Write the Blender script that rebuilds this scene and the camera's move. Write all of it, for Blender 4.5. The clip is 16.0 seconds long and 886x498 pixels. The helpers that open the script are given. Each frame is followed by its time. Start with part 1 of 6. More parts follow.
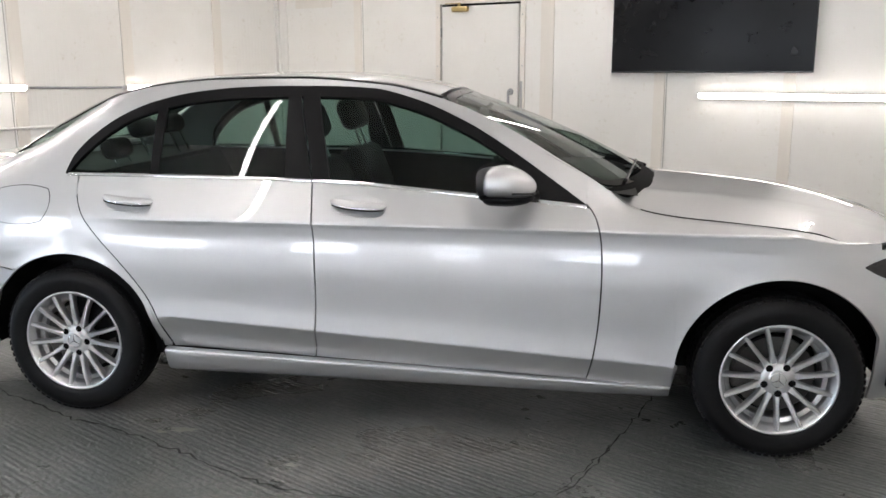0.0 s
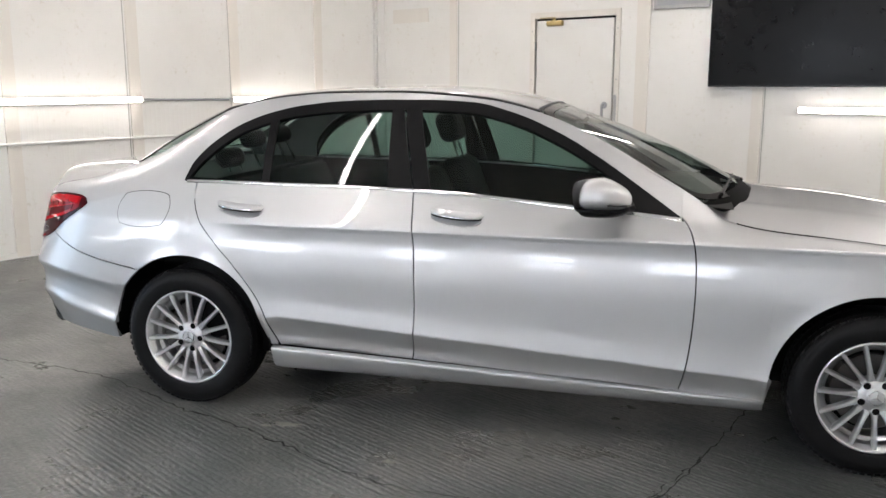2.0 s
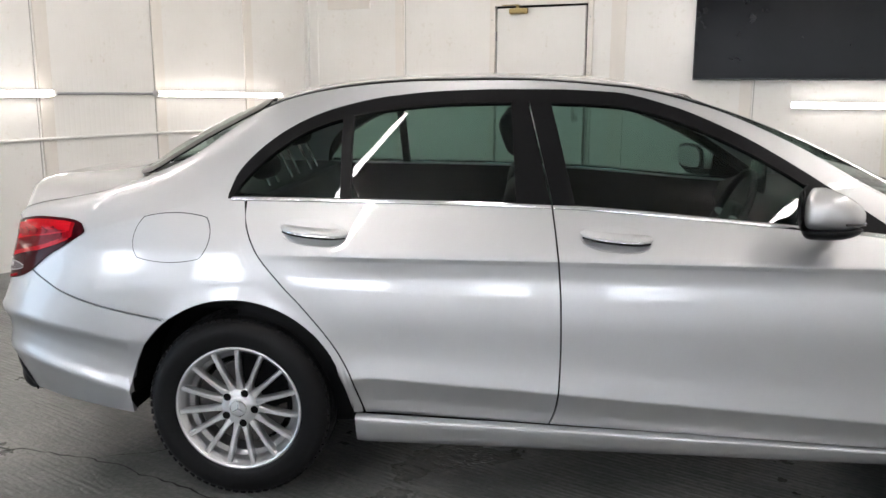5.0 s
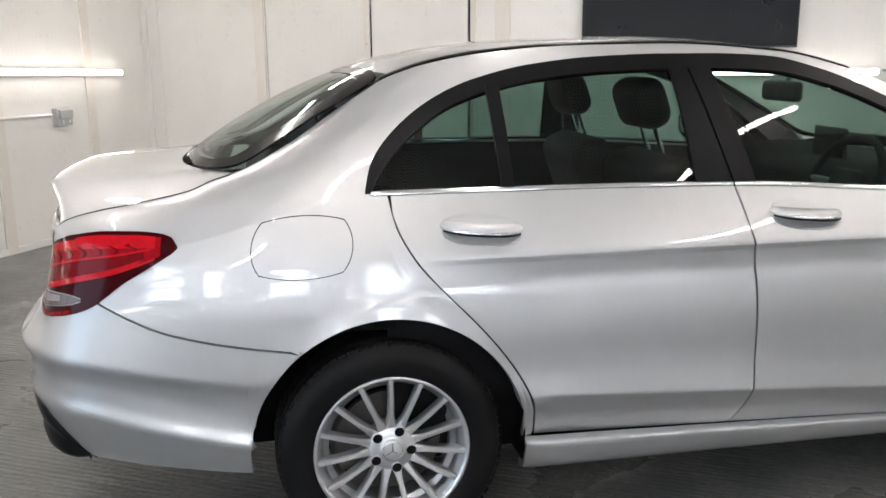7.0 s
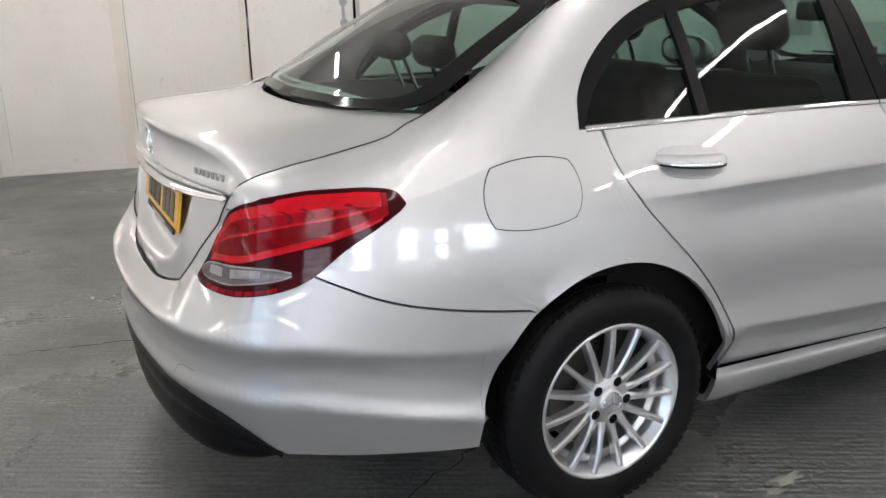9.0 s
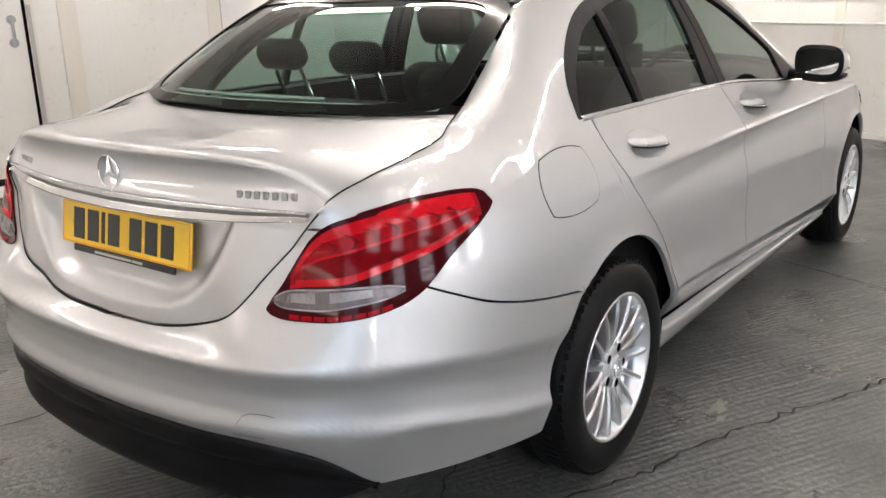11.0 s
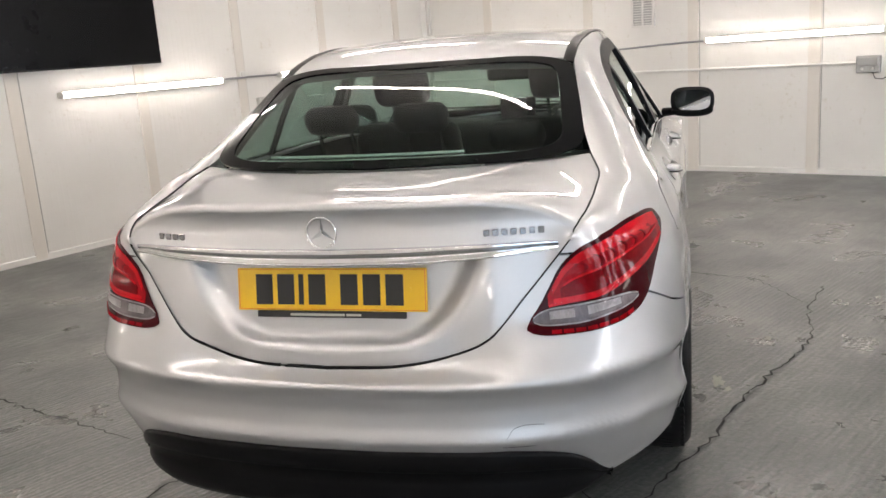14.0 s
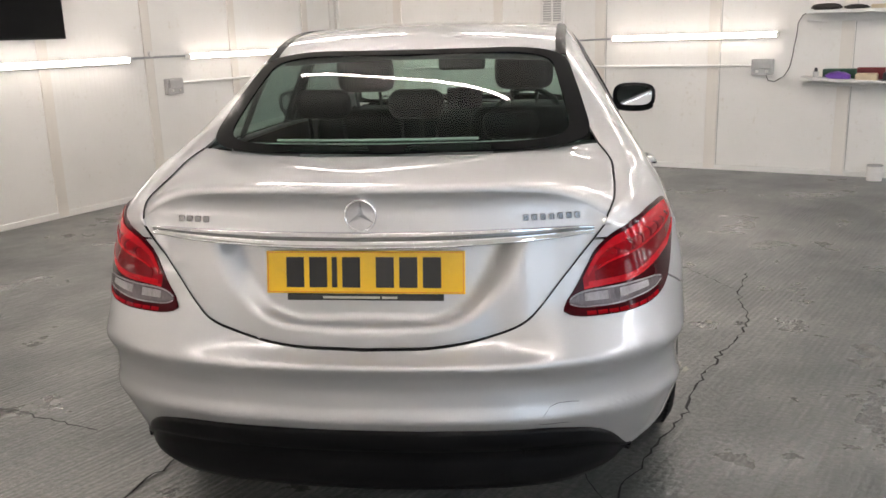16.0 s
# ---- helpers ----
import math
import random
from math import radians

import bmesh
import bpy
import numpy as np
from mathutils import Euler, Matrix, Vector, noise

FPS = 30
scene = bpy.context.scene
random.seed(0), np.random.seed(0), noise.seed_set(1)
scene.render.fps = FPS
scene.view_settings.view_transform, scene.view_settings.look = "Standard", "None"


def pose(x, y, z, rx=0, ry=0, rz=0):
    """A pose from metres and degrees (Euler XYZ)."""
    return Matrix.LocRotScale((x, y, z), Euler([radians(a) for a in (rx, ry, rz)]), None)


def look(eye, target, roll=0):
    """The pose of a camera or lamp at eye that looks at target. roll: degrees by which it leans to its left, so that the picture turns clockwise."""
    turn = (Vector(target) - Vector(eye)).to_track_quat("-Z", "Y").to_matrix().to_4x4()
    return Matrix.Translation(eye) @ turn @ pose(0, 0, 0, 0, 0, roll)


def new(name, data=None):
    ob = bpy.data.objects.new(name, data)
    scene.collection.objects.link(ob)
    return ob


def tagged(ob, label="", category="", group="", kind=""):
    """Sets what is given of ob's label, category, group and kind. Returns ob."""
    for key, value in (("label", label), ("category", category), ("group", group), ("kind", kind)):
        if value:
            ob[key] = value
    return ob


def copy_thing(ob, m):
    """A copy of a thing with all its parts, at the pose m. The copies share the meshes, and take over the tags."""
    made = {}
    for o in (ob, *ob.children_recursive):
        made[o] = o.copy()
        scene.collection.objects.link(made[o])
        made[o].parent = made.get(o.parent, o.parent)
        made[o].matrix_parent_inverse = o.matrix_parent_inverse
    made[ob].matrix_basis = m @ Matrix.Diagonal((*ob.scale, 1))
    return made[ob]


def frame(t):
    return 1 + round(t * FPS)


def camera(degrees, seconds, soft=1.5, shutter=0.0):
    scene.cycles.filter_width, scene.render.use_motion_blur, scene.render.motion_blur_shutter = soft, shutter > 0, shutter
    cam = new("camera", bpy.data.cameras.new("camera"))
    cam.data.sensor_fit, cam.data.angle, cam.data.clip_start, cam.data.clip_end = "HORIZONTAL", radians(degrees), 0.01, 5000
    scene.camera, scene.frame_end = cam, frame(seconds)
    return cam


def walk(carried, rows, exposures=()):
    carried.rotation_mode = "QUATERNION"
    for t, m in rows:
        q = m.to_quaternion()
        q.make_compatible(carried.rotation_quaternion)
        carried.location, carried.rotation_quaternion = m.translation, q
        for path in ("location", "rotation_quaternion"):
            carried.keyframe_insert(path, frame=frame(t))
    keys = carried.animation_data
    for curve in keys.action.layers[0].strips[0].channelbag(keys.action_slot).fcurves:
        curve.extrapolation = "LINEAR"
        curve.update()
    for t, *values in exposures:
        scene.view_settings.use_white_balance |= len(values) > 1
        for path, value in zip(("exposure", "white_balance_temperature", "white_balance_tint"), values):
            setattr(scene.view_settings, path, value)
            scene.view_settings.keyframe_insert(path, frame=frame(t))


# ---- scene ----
# ---- camera and walk ----
cam = camera(54.26, 16.0, soft=1.6, shutter=0.0)
PATH = [
    (0, (2.116, -4.147, 1.446), (1.811, -2.212, 1.044), -0.1),
    (0.5, (2.123, -4.246, 1.456), (1.81, -2.311, 1.062), 0.5),
    (1, (2.091, -4.281, 1.456), (1.709, -2.353, 1.084), -0.3),
    (1.5, (2.094, -4.292, 1.46), (1.665, -2.374, 1.093), -0.3),
    (2, (2.101, -4.272, 1.456), (1.599, -2.372, 1.081), -0.0),
    (2.5, (2.058, -4.203, 1.449), (1.478, -2.331, 1.05), 0.4),
    (3, (1.917, -4.077, 1.45), (1.331, -2.197, 1.1), 0.6),
    (3.2, (1.834, -4.004, 1.444), (1.289, -2.112, 1.093), 0.2),
    (5.5, (0.67, -3.474, 1.413), (0.63, -1.516, 1.006), 0.1),
    (6, (0.36, -3.339, 1.414), (0.513, -1.41, 0.911), -0.4),
    (6.5, (0.009, -3.242, 1.415), (0.32, -1.328, 0.923), -0.5),
    (7, (-0.284, -3.088, 1.387), (0.09, -1.173, 0.951), -0.5),
    (7.5, (-0.551, -2.931, 1.384), (-0.043, -1.072, 0.85), 1.6),
    (8, (-0.828, -2.809, 1.419), (-0.114, -1.055, 0.774), -0.4),
    (8.5, (-1.075, -2.679, 1.387), (-0.334, -0.92, 0.79), -0.4),
    (11, (-2.116, -1.837, 1.354), (-0.573, -0.697, 0.787), -1.5),
    (11.5, (-2.324, -1.72, 1.357), (-0.724, -0.619, 0.881), 0.1),
    (11.7, (-2.412, -1.658, 1.37), (-0.793, -0.582, 0.898), -0.2),
    (12, (-2.471, -1.548, 1.381), (-0.808, -0.551, 0.892), -2.5),
    (12.5, (-2.609, -1.37, 1.38), (-0.87, -0.505, 0.901), -1.0),
    (13, (-2.786, -1.218, 1.41), (-0.996, -0.486, 0.899), -3.3),
    (13.5, (-2.865, -1.076, 1.391), (-1.039, -0.408, 0.922), -2.8),
    (14, (-2.916, -0.867, 1.4), (-1.042, -0.337, 0.945), -4.1),
    (14.5, (-2.974, -0.685, 1.408), (-1.069, -0.319, 0.921), -2.5),
    (15, (-3.049, -0.535, 1.414), (-1.121, -0.265, 0.953), -2.1),
    (15.5, (-3.053, -0.488, 1.418), (-1.122, -0.236, 0.962), -1.6),
    (16, (-3.041, -0.468, 1.414), (-1.117, -0.227, 0.923), -1.7),
]
EXPOSURES = [(0, 0.07, 6400, 11), (8.5, 0.07, 6400, 11), (11, 0.19, 6700, 13), (12.5, 0.18, 6700, 13), (14, 0.11, 6700, 13), (16, 0.05, 6700, 13)]
walk(cam, [(t, look(eye, target, roll)) for t, eye, target, roll in PATH], EXPOSURES)

# ---- world, exposure ----
world = bpy.data.worlds.new("world")
scene.world = world
world.use_nodes = True
sky = world.node_tree.nodes.new("ShaderNodeTexSky")
sky.sky_type, sky.sun_disc = "NISHITA", False
sky.sun_elevation, sky.sun_rotation = radians(35), radians(200)
world.node_tree.links.new(sky.outputs[0], world.node_tree.nodes["Background"].inputs[0])
world.node_tree.nodes["Background"].inputs[1].default_value = 0.1

TUBE_GLOW = 21.0
CEILING_GLOW = 63.0
DAY_GLOW = 13.5
OPEN_GLOW = 2.6


# ---- materials ----
def material(name):
    m = bpy.data.materials.new(name)
    m.use_nodes = True
    return m, m.node_tree.nodes, m.node_tree.links, m.node_tree.nodes["Principled BSDF"]


def noise_node(nodes, links, scale, detail=4.0, rough=0.55, stretch=None):
    tc = nodes.new("ShaderNodeTexCoord")
    n = nodes.new("ShaderNodeTexNoise")
    n.inputs["Scale"].default_value, n.inputs["Detail"].default_value, n.inputs["Roughness"].default_value = scale, detail, rough
    if stretch:
        mp = nodes.new("ShaderNodeMapping")
        mp.inputs["Scale"].default_value = stretch
        links.new(tc.outputs["Object"], mp.inputs["Vector"])
        links.new(mp.outputs["Vector"], n.inputs["Vector"])
    else:
        links.new(tc.outputs["Object"], n.inputs["Vector"])
    return n.outputs["Fac"]


def ramp(nodes, links, fac, stops):
    r = nodes.new("ShaderNodeValToRGB")
    while len(r.color_ramp.elements) < len(stops):
        r.color_ramp.elements.new(0.5)
    for e, (p, c) in zip(r.color_ramp.elements, stops):
        e.position, e.color = p, (*c, 1) if len(c) == 3 else c
    links.new(fac, r.inputs["Fac"])
    return r.outputs["Color"]


def math_node(nodes, links, op, a, b):
    n = nodes.new("ShaderNodeMath")
    n.operation = op
    for i, v in enumerate((a, b)):
        if isinstance(v, (int, float)):
            n.inputs[i].default_value = v
        else:
            links.new(v, n.inputs[i])
    return n.outputs[0]


def bump(nodes, links, bsdf, height, strength, distance):
    b = nodes.new("ShaderNodeBump")
    b.inputs["Strength"].default_value, b.inputs["Distance"].default_value = strength, distance
    links.new(height, b.inputs["Height"])
    links.new(b.outputs["Normal"], bsdf.inputs["Normal"])
    return b


def surface(name, colour, rough=0.5, metal=0.0, vary=0.15, scale=12.0, relief=0.0, coat=0.0, stretch=None, specular=0.5):
    """A surface with its colour, gloss and fine relief varied at two scales."""
    m, nodes, links, bsdf = material(name)
    big = noise_node(nodes, links, scale * 0.12, 3, 0.5, stretch)
    fine = noise_node(nodes, links, scale * 2.5, 5, 0.6, stretch)
    mix = math_node(nodes, links, "ADD", math_node(nodes, links, "MULTIPLY", big, 0.6), math_node(nodes, links, "MULTIPLY", fine, 0.4))
    lo, hi = [max(0.0, c * (1 - vary)) for c in colour], [min(1.0, c * (1 + vary)) for c in colour]
    links.new(ramp(nodes, links, mix, [(0.3, lo), (0.7, hi)]), bsdf.inputs["Base Color"])
    links.new(math_node(nodes, links, "ADD", math_node(nodes, links, "MULTIPLY", fine, rough * 0.3), rough * 0.85), bsdf.inputs["Roughness"])
    bsdf.inputs["Metallic"].default_value = metal
    bsdf.inputs["Specular IOR Level"].default_value = specular
    bsdf.inputs["Coat Weight"].default_value = coat
    bsdf.inputs["Coat Roughness"].default_value = 0.04
    if relief:
        bump(nodes, links, bsdf, fine, 0.5, relief)
    return m


def car_paint():
    """Silver metallic lacquer: fine flake under a clear coat, with faint haze and dust."""
    m, nodes, links, bsdf = material("silver_paint")
    flake = noise_node(nodes, links, 900.0, 2, 0.6)
    haze = noise_node(nodes, links, 1.6, 4, 0.6)
    links.new(ramp(nodes, links, flake, [(0.3, (0.50, 0.502, 0.508)), (0.7, (0.59, 0.592, 0.598))]), bsdf.inputs["Base Color"])
    bsdf.inputs["Metallic"].default_value = 0.78
    links.new(math_node(nodes, links, "ADD", math_node(nodes, links, "MULTIPLY", haze, 0.05), 0.44), bsdf.inputs["Roughness"])
    bsdf.inputs["Coat Weight"].default_value = 1.0
    bsdf.inputs["Coat IOR"].default_value = 1.5
    bsdf.inputs["Coat Roughness"].default_value = 0.012
    return m


def car_glass(name, tint, gloss=0.0, ior=1.5):
    """Tinted pane: what lies behind shows through, what lies before mirrors at a slant."""
    m, nodes, links, bsdf = material(name)
    nodes.remove(bsdf)
    t = nodes.new("ShaderNodeBsdfTransparent")
    t.inputs["Color"].default_value = (*tint, 1)
    g = nodes.new("ShaderNodeBsdfGlossy")
    g.inputs["Roughness"].default_value = gloss
    f = nodes.new("ShaderNodeLayerWeight")
    slant = math_node(nodes, links, "POWER", f.outputs["Facing"], 4.0)
    weight = math_node(nodes, links, "ADD", math_node(nodes, links, "MULTIPLY", slant, 0.9), 0.035)
    mix = nodes.new("ShaderNodeMixShader")
    links.new(weight, mix.inputs[0])
    links.new(t.outputs[0], mix.inputs[1])
    links.new(g.outputs[0], mix.inputs[2])
    links.new(mix.outputs[0], nodes["Material Output"].inputs["Surface"])
    return m


def glow(name, colour, strength):
    m, nodes, links, bsdf = material(name)
    bsdf.inputs["Base Color"].default_value = (0.9, 0.9, 0.9, 1)
    bsdf.inputs["Emission Color"].default_value = (*colour, 1)
    bsdf.inputs["Emission Strength"].default_value = strength
    return m


def wall_material():
    """White-painted insulated panel: faint vertical ribs, scuffs and yellowing."""
    m, nodes, links, bsdf = material("white_panel")
    tc = nodes.new("ShaderNodeTexCoord")
    sep = nodes.new("ShaderNodeSeparateXYZ")
    links.new(tc.outputs["Object"], sep.inputs[0])
    along = math_node(nodes, links, "ADD", sep.outputs["X"], sep.outputs["Y"])
    rib = math_node(nodes, links, "SINE", math_node(nodes, links, "MULTIPLY", along, 2 * math.pi / 0.05), 0)
    rib = math_node(nodes, links, "MULTIPLY", math_node(nodes, links, "ADD", rib, 1.0), 0.5)
    rib = math_node(nodes, links, "POWER", rib, 6.0)
    big = noise_node(nodes, links, 0.8, 5, 0.6)
    fine = noise_node(nodes, links, 7.0, 6, 0.7, (1, 1, 0.5))
    spots = noise_node(nodes, links, 26.0, 3, 0.5)
    base = ramp(nodes, links, big, [(0.35, (0.76, 0.745, 0.71)), (0.65, (0.82, 0.81, 0.78))])
    dirt = ramp(nodes, links, math_node(nodes, links, "MULTIPLY", fine, spots), [(0.33, (1, 1, 1)), (0.46, (0.88, 0.86, 0.82))])
    mul = nodes.new("ShaderNodeMix")
    mul.data_type, mul.blend_type = "RGBA", "MULTIPLY"
    mul.inputs["Factor"].default_value = 1.0
    links.new(base, mul.inputs["A"])
    links.new(dirt, mul.inputs["B"])
    links.new(mul.outputs["Result"], bsdf.inputs["Base Color"])
    bsdf.inputs["Roughness"].default_value = 0.42
    h = math_node(nodes, links, "ADD", math_node(nodes, links, "MULTIPLY", rib, 0.8), math_node(nodes, links, "MULTIPLY", fine, 0.5))
    bump(nodes, links, bsdf, h, 0.35, 0.0015)
    return m


def floor_material():
    """Old grey floor paint over brushed concrete: tamped ridges in one direction, worn and shiny patches."""
    m, nodes, links, bsdf = material("painted_concrete")
    tc = nodes.new("ShaderNodeTexCoord")
    mp = nodes.new("ShaderNodeMapping")
    mp.inputs["Rotation"].default_value = (0, 0, radians(6))
    links.new(tc.outputs["Object"], mp.inputs["Vector"])

    def brushed(scale, detail, stretch):
        q = nodes.new("ShaderNodeMapping")
        q.inputs["Scale"].default_value = stretch
        links.new(mp.outputs["Vector"], q.inputs["Vector"])
        n = nodes.new("ShaderNodeTexNoise")
        n.inputs["Scale"].default_value, n.inputs["Detail"].default_value, n.inputs["Roughness"].default_value = scale, detail, 0.5
        links.new(q.outputs["Vector"], n.inputs["Vector"])
        return n.outputs["Fac"]

    streak = brushed(24.0, 3, (0.22, 1.6, 1))
    mottle = brushed(7.0, 3, (0.7, 1.2, 1))
    grain = noise_node(nodes, links, 48.0, 4, 0.6)
    worn = noise_node(nodes, links, 0.8, 4, 0.5)
    patch = noise_node(nodes, links, 1.7, 6, 0.62)
    # tamped ridges, broken and wavering, on some parts of the slab
    wave = nodes.new("ShaderNodeTexWave")
    wave.wave_type, wave.bands_direction, wave.wave_profile = "BANDS", "Y", "SIN"
    for key, value in (("Scale", 12.0), ("Distortion", 2.0), ("Detail", 3.0), ("Detail Scale", 1.5), ("Detail Roughness", 0.5)):
        wave.inputs[key].default_value = value
    q = nodes.new("ShaderNodeMapping")
    q.inputs["Scale"].default_value = (0.35, 1.0, 1.0)
    links.new(mp.outputs["Vector"], q.inputs["Vector"])
    links.new(q.outputs["Vector"], wave.inputs["Vector"])
    ridged = ramp(nodes, links, brushed(1.3, 3, (0.5, 1.3, 1)), [(0.30, (0.25, 0.25, 0.25)), (0.66, (1, 1, 1))])
    broken = math_node(nodes, links, "ADD", math_node(nodes, links, "MULTIPLY", brushed(11.0, 2, (0.25, 1.4, 1)), 0.8), 0.15)
    ridge = math_node(nodes, links, "MULTIPLY", math_node(nodes, links, "MULTIPLY", wave.outputs["Fac"], ridged), broken)
    tone = math_node(nodes, links, "ADD", math_node(nodes, links, "ADD", math_node(nodes, links, "MULTIPLY", worn, 0.32), math_node(nodes, links, "MULTIPLY", streak, 0.16)),
                     math_node(nodes, links, "ADD", math_node(nodes, links, "MULTIPLY", patch, 0.22), math_node(nodes, links, "MULTIPLY", grain, 0.30)))
    links.new(ramp(nodes, links, tone, [(0.41, (0.042, 0.048, 0.047)), (0.50, (0.082, 0.087, 0.084)), (0.59, (0.160, 0.157, 0.145))]), bsdf.inputs["Base Color"])
    links.new(ramp(nodes, links, patch, [(0.30, (0.42, 0.42, 0.42)), (0.70, (0.22, 0.22, 0.22))]), bsdf.inputs["Roughness"])
    h = math_node(nodes, links, "ADD", math_node(nodes, links, "ADD", math_node(nodes, links, "MULTIPLY", streak, 0.40), math_node(nodes, links, "MULTIPLY", grain, 0.36)),
                  math_node(nodes, links, "ADD", math_node(nodes, links, "MULTIPLY", ridge, 0.22), math_node(nodes, links, "MULTIPLY", mottle, 0.06)))
    bump(nodes, links, bsdf, h, 0.95, 0.0115)
    bsdf.inputs["Specular IOR Level"].default_value = 0.9
    return m


PAINT = car_paint()
GLASS = car_glass("green_tinted_glass", (0.35, 0.47, 0.43))
SCREEN_GLASS = car_glass("clear_green_glass", (0.62, 0.76, 0.70))
CHROME = surface("chrome", (0.78, 0.79, 0.8), 0.06, 1.0, 0.03, 30)
# chrome darkened in colour for the dark reflections on the badges
BADGE = surface("darkened_badge_chrome", (0.42, 0.42, 0.43), 0.16, 1.0, 0.03, 30)
ALLOY = surface("silver_alloy", (0.70, 0.70, 0.71), 0.34, 0.90, 0.06, 40, coat=0.3)
TRIM = surface("satin_black_trim", (0.006, 0.006, 0.0065), 0.38, 0, 0.15, 30, specular=0.10)
GLOSS_BLACK = surface("gloss_black", (0.008, 0.008, 0.009), 0.08, 0, 0.1, 20, coat=0.6)
BORDER = surface("black_printed_border", (0.005, 0.005, 0.0055), 0.12, 0, 0.1, 20, specular=0.16)
PLASTIC = surface("black_grained_plastic", (0.016, 0.016, 0.017), 0.55, 0, 0.2, 60, 0.0006)
RUBBER = surface("tyre_rubber", (0.006, 0.006, 0.0065), 0.50, 0, 0.25, 40, 0.0006, specular=0.16)
# near-black of the underbody parts, also painted in for shade inside the wheels
UNDER = surface("dark_underbody_and_shade", (0.005, 0.005, 0.005), 0.85, 0, 0.3, 20, 0.001, specular=0.1)
LEATHER = surface("black_leather", (0.0035, 0.0035, 0.004), 0.5, 0, 0.2, 20, specular=0.12)
HEADLINING = surface("grey_headlining", (0.30, 0.30, 0.29), 0.9, 0, 0.08, 80)
STEEL = surface("brake_steel", (0.11, 0.105, 0.10), 0.45, 0.9, 0.2, 40)
RED = surface("red_lamp_plastic", (0.54, 0.005, 0.012), 0.10, 0, 0.3, 24, specular=0.2)
PANEL_RED = surface("dark_red_lamp_panel", (0.17, 0.002, 0.005), 0.09, 0, 0.3, 24, specular=0.12)
MID_RED = surface("deep_red_lamp_plastic", (0.30, 0.003, 0.008), 0.09, 0, 0.3, 24, specular=0.12)
FIN_RED = surface("shaded_red_lamp_plastic", (0.20, 0.003, 0.008), 0.10, 0, 0.2, 24, specular=0.12)
RIBBED = surface("ribbed_reflector", (0.26, 0.24, 0.245), 0.35, 0.4, 0.6, 140, 0.003, stretch=(1, 1, 0.1))
PALE_STRIP = surface("pale_strip", (0.40, 0.44, 0.41), 0.5, 0, 0.1, 20)
DARK_RED = surface("dark_red_lamp_plastic", (0.040, 0.001, 0.003), 0.07, 0, 0.15, 24, specular=0.12)
CLEAR_LAMP = surface("clear_lamp_plastic", (0.12, 0.10, 0.105), 0.16, 0.2, 0.6, 60, 0.0025, stretch=(1, 1, 0.15))
YELLOW = surface("yellow_plate", (0.80, 0.48, 0.015), 0.36, 0, 0.05, 30, coat=0.3)
INK = surface("black_ink", (0.012, 0.012, 0.012), 0.35, 0, 0.1, 30)
ORANGE_LINE = surface("orange_border", (0.65, 0.17, 0.02), 0.35, 0, 0.05, 30)
PALE_INK = surface("pale_ink", (0.42, 0.42, 0.36), 0.5, 0, 0.1, 30)
WALL = wall_material()
JOINT = surface("open_joint", (0.40, 0.39, 0.365), 0.7, 0, 0.15, 20)
BATTEN = surface("cream_batten", (0.74, 0.705, 0.65), 0.4, 0, 0.05, 6, 0.0008, stretch=(1, 1, 0.15))
WHITE = surface("white_plastic", (0.76, 0.75, 0.72), 0.4, 0, 0.05, 10)
GREY_BOX = surface("grey_plastic_box", (0.42, 0.42, 0.41), 0.45, 0, 0.08, 14)
GREY_METAL = surface("grey_painted_metal", (0.36, 0.37, 0.38), 0.4, 0.2, 0.1, 14)
FLOOR = floor_material()
CRACK = surface("crack_dirt", (0.010, 0.010, 0.010), 0.9, 0, 0.3, 60)
CHIP = surface("bare_concrete", (0.33, 0.32, 0.28), 0.75, 0, 0.3, 50, 0.001)
CEILING = surface("white_ceiling", (0.80, 0.79, 0.76), 0.6, 0, 0.05, 3)
BRASS = surface("brass", (0.40, 0.31, 0.15), 0.32, 1.0, 0.1, 40)
SCREEN = surface("television_screen", (0.0035, 0.0035, 0.004), 0.22, 0, 0.1, 3, specular=0.13)
BEZEL = surface("television_bezel", (0.010, 0.010, 0.010), 0.25, 0, 0.1, 30)
TUBE = glow("lit_tube", (1.0, 0.92, 0.85), TUBE_GLOW)
CEILING_TUBE = glow("lit_ceiling_tube", (1.0, 0.93, 0.875), CEILING_GLOW)
DAYLIGHT = glow("daylight_beyond", (0.82, 0.89, 1.0), DAY_GLOW)
OPEN_DAY = glow("open_daylight", (0.60, 0.79, 1.0), OPEN_GLOW)
PURPLE = surface("purple_plastic", (0.14, 0.05, 0.35), 0.35, 0, 0.1, 20)
DARK_GREEN = surface("dark_green_plastic", (0.02, 0.07, 0.04), 0.4, 0, 0.1, 20)
DARK_CLOTH = surface("dark_cloth", (0.035, 0.030, 0.028), 0.9, 0, 0.3, 40, 0.002)
MAROON = surface("maroon_card", (0.18, 0.025, 0.03), 0.6, 0, 0.1, 20)
CREAM = surface("cream_card", (0.62, 0.52, 0.36), 0.7, 0, 0.08, 20)
BLACK_CASE = surface("black_case", (0.02, 0.02, 0.022), 0.45, 0, 0.15, 30)


# ---- mesh helpers ----
def mesh_of(name, verts, faces, smooth=False):
    me = bpy.data.meshes.new(name)
    me.from_pydata([tuple(v) for v in verts], [], faces)
    if smooth:
        me.polygons.foreach_set("use_smooth", [True] * len(me.polygons))
    me.update()
    return me


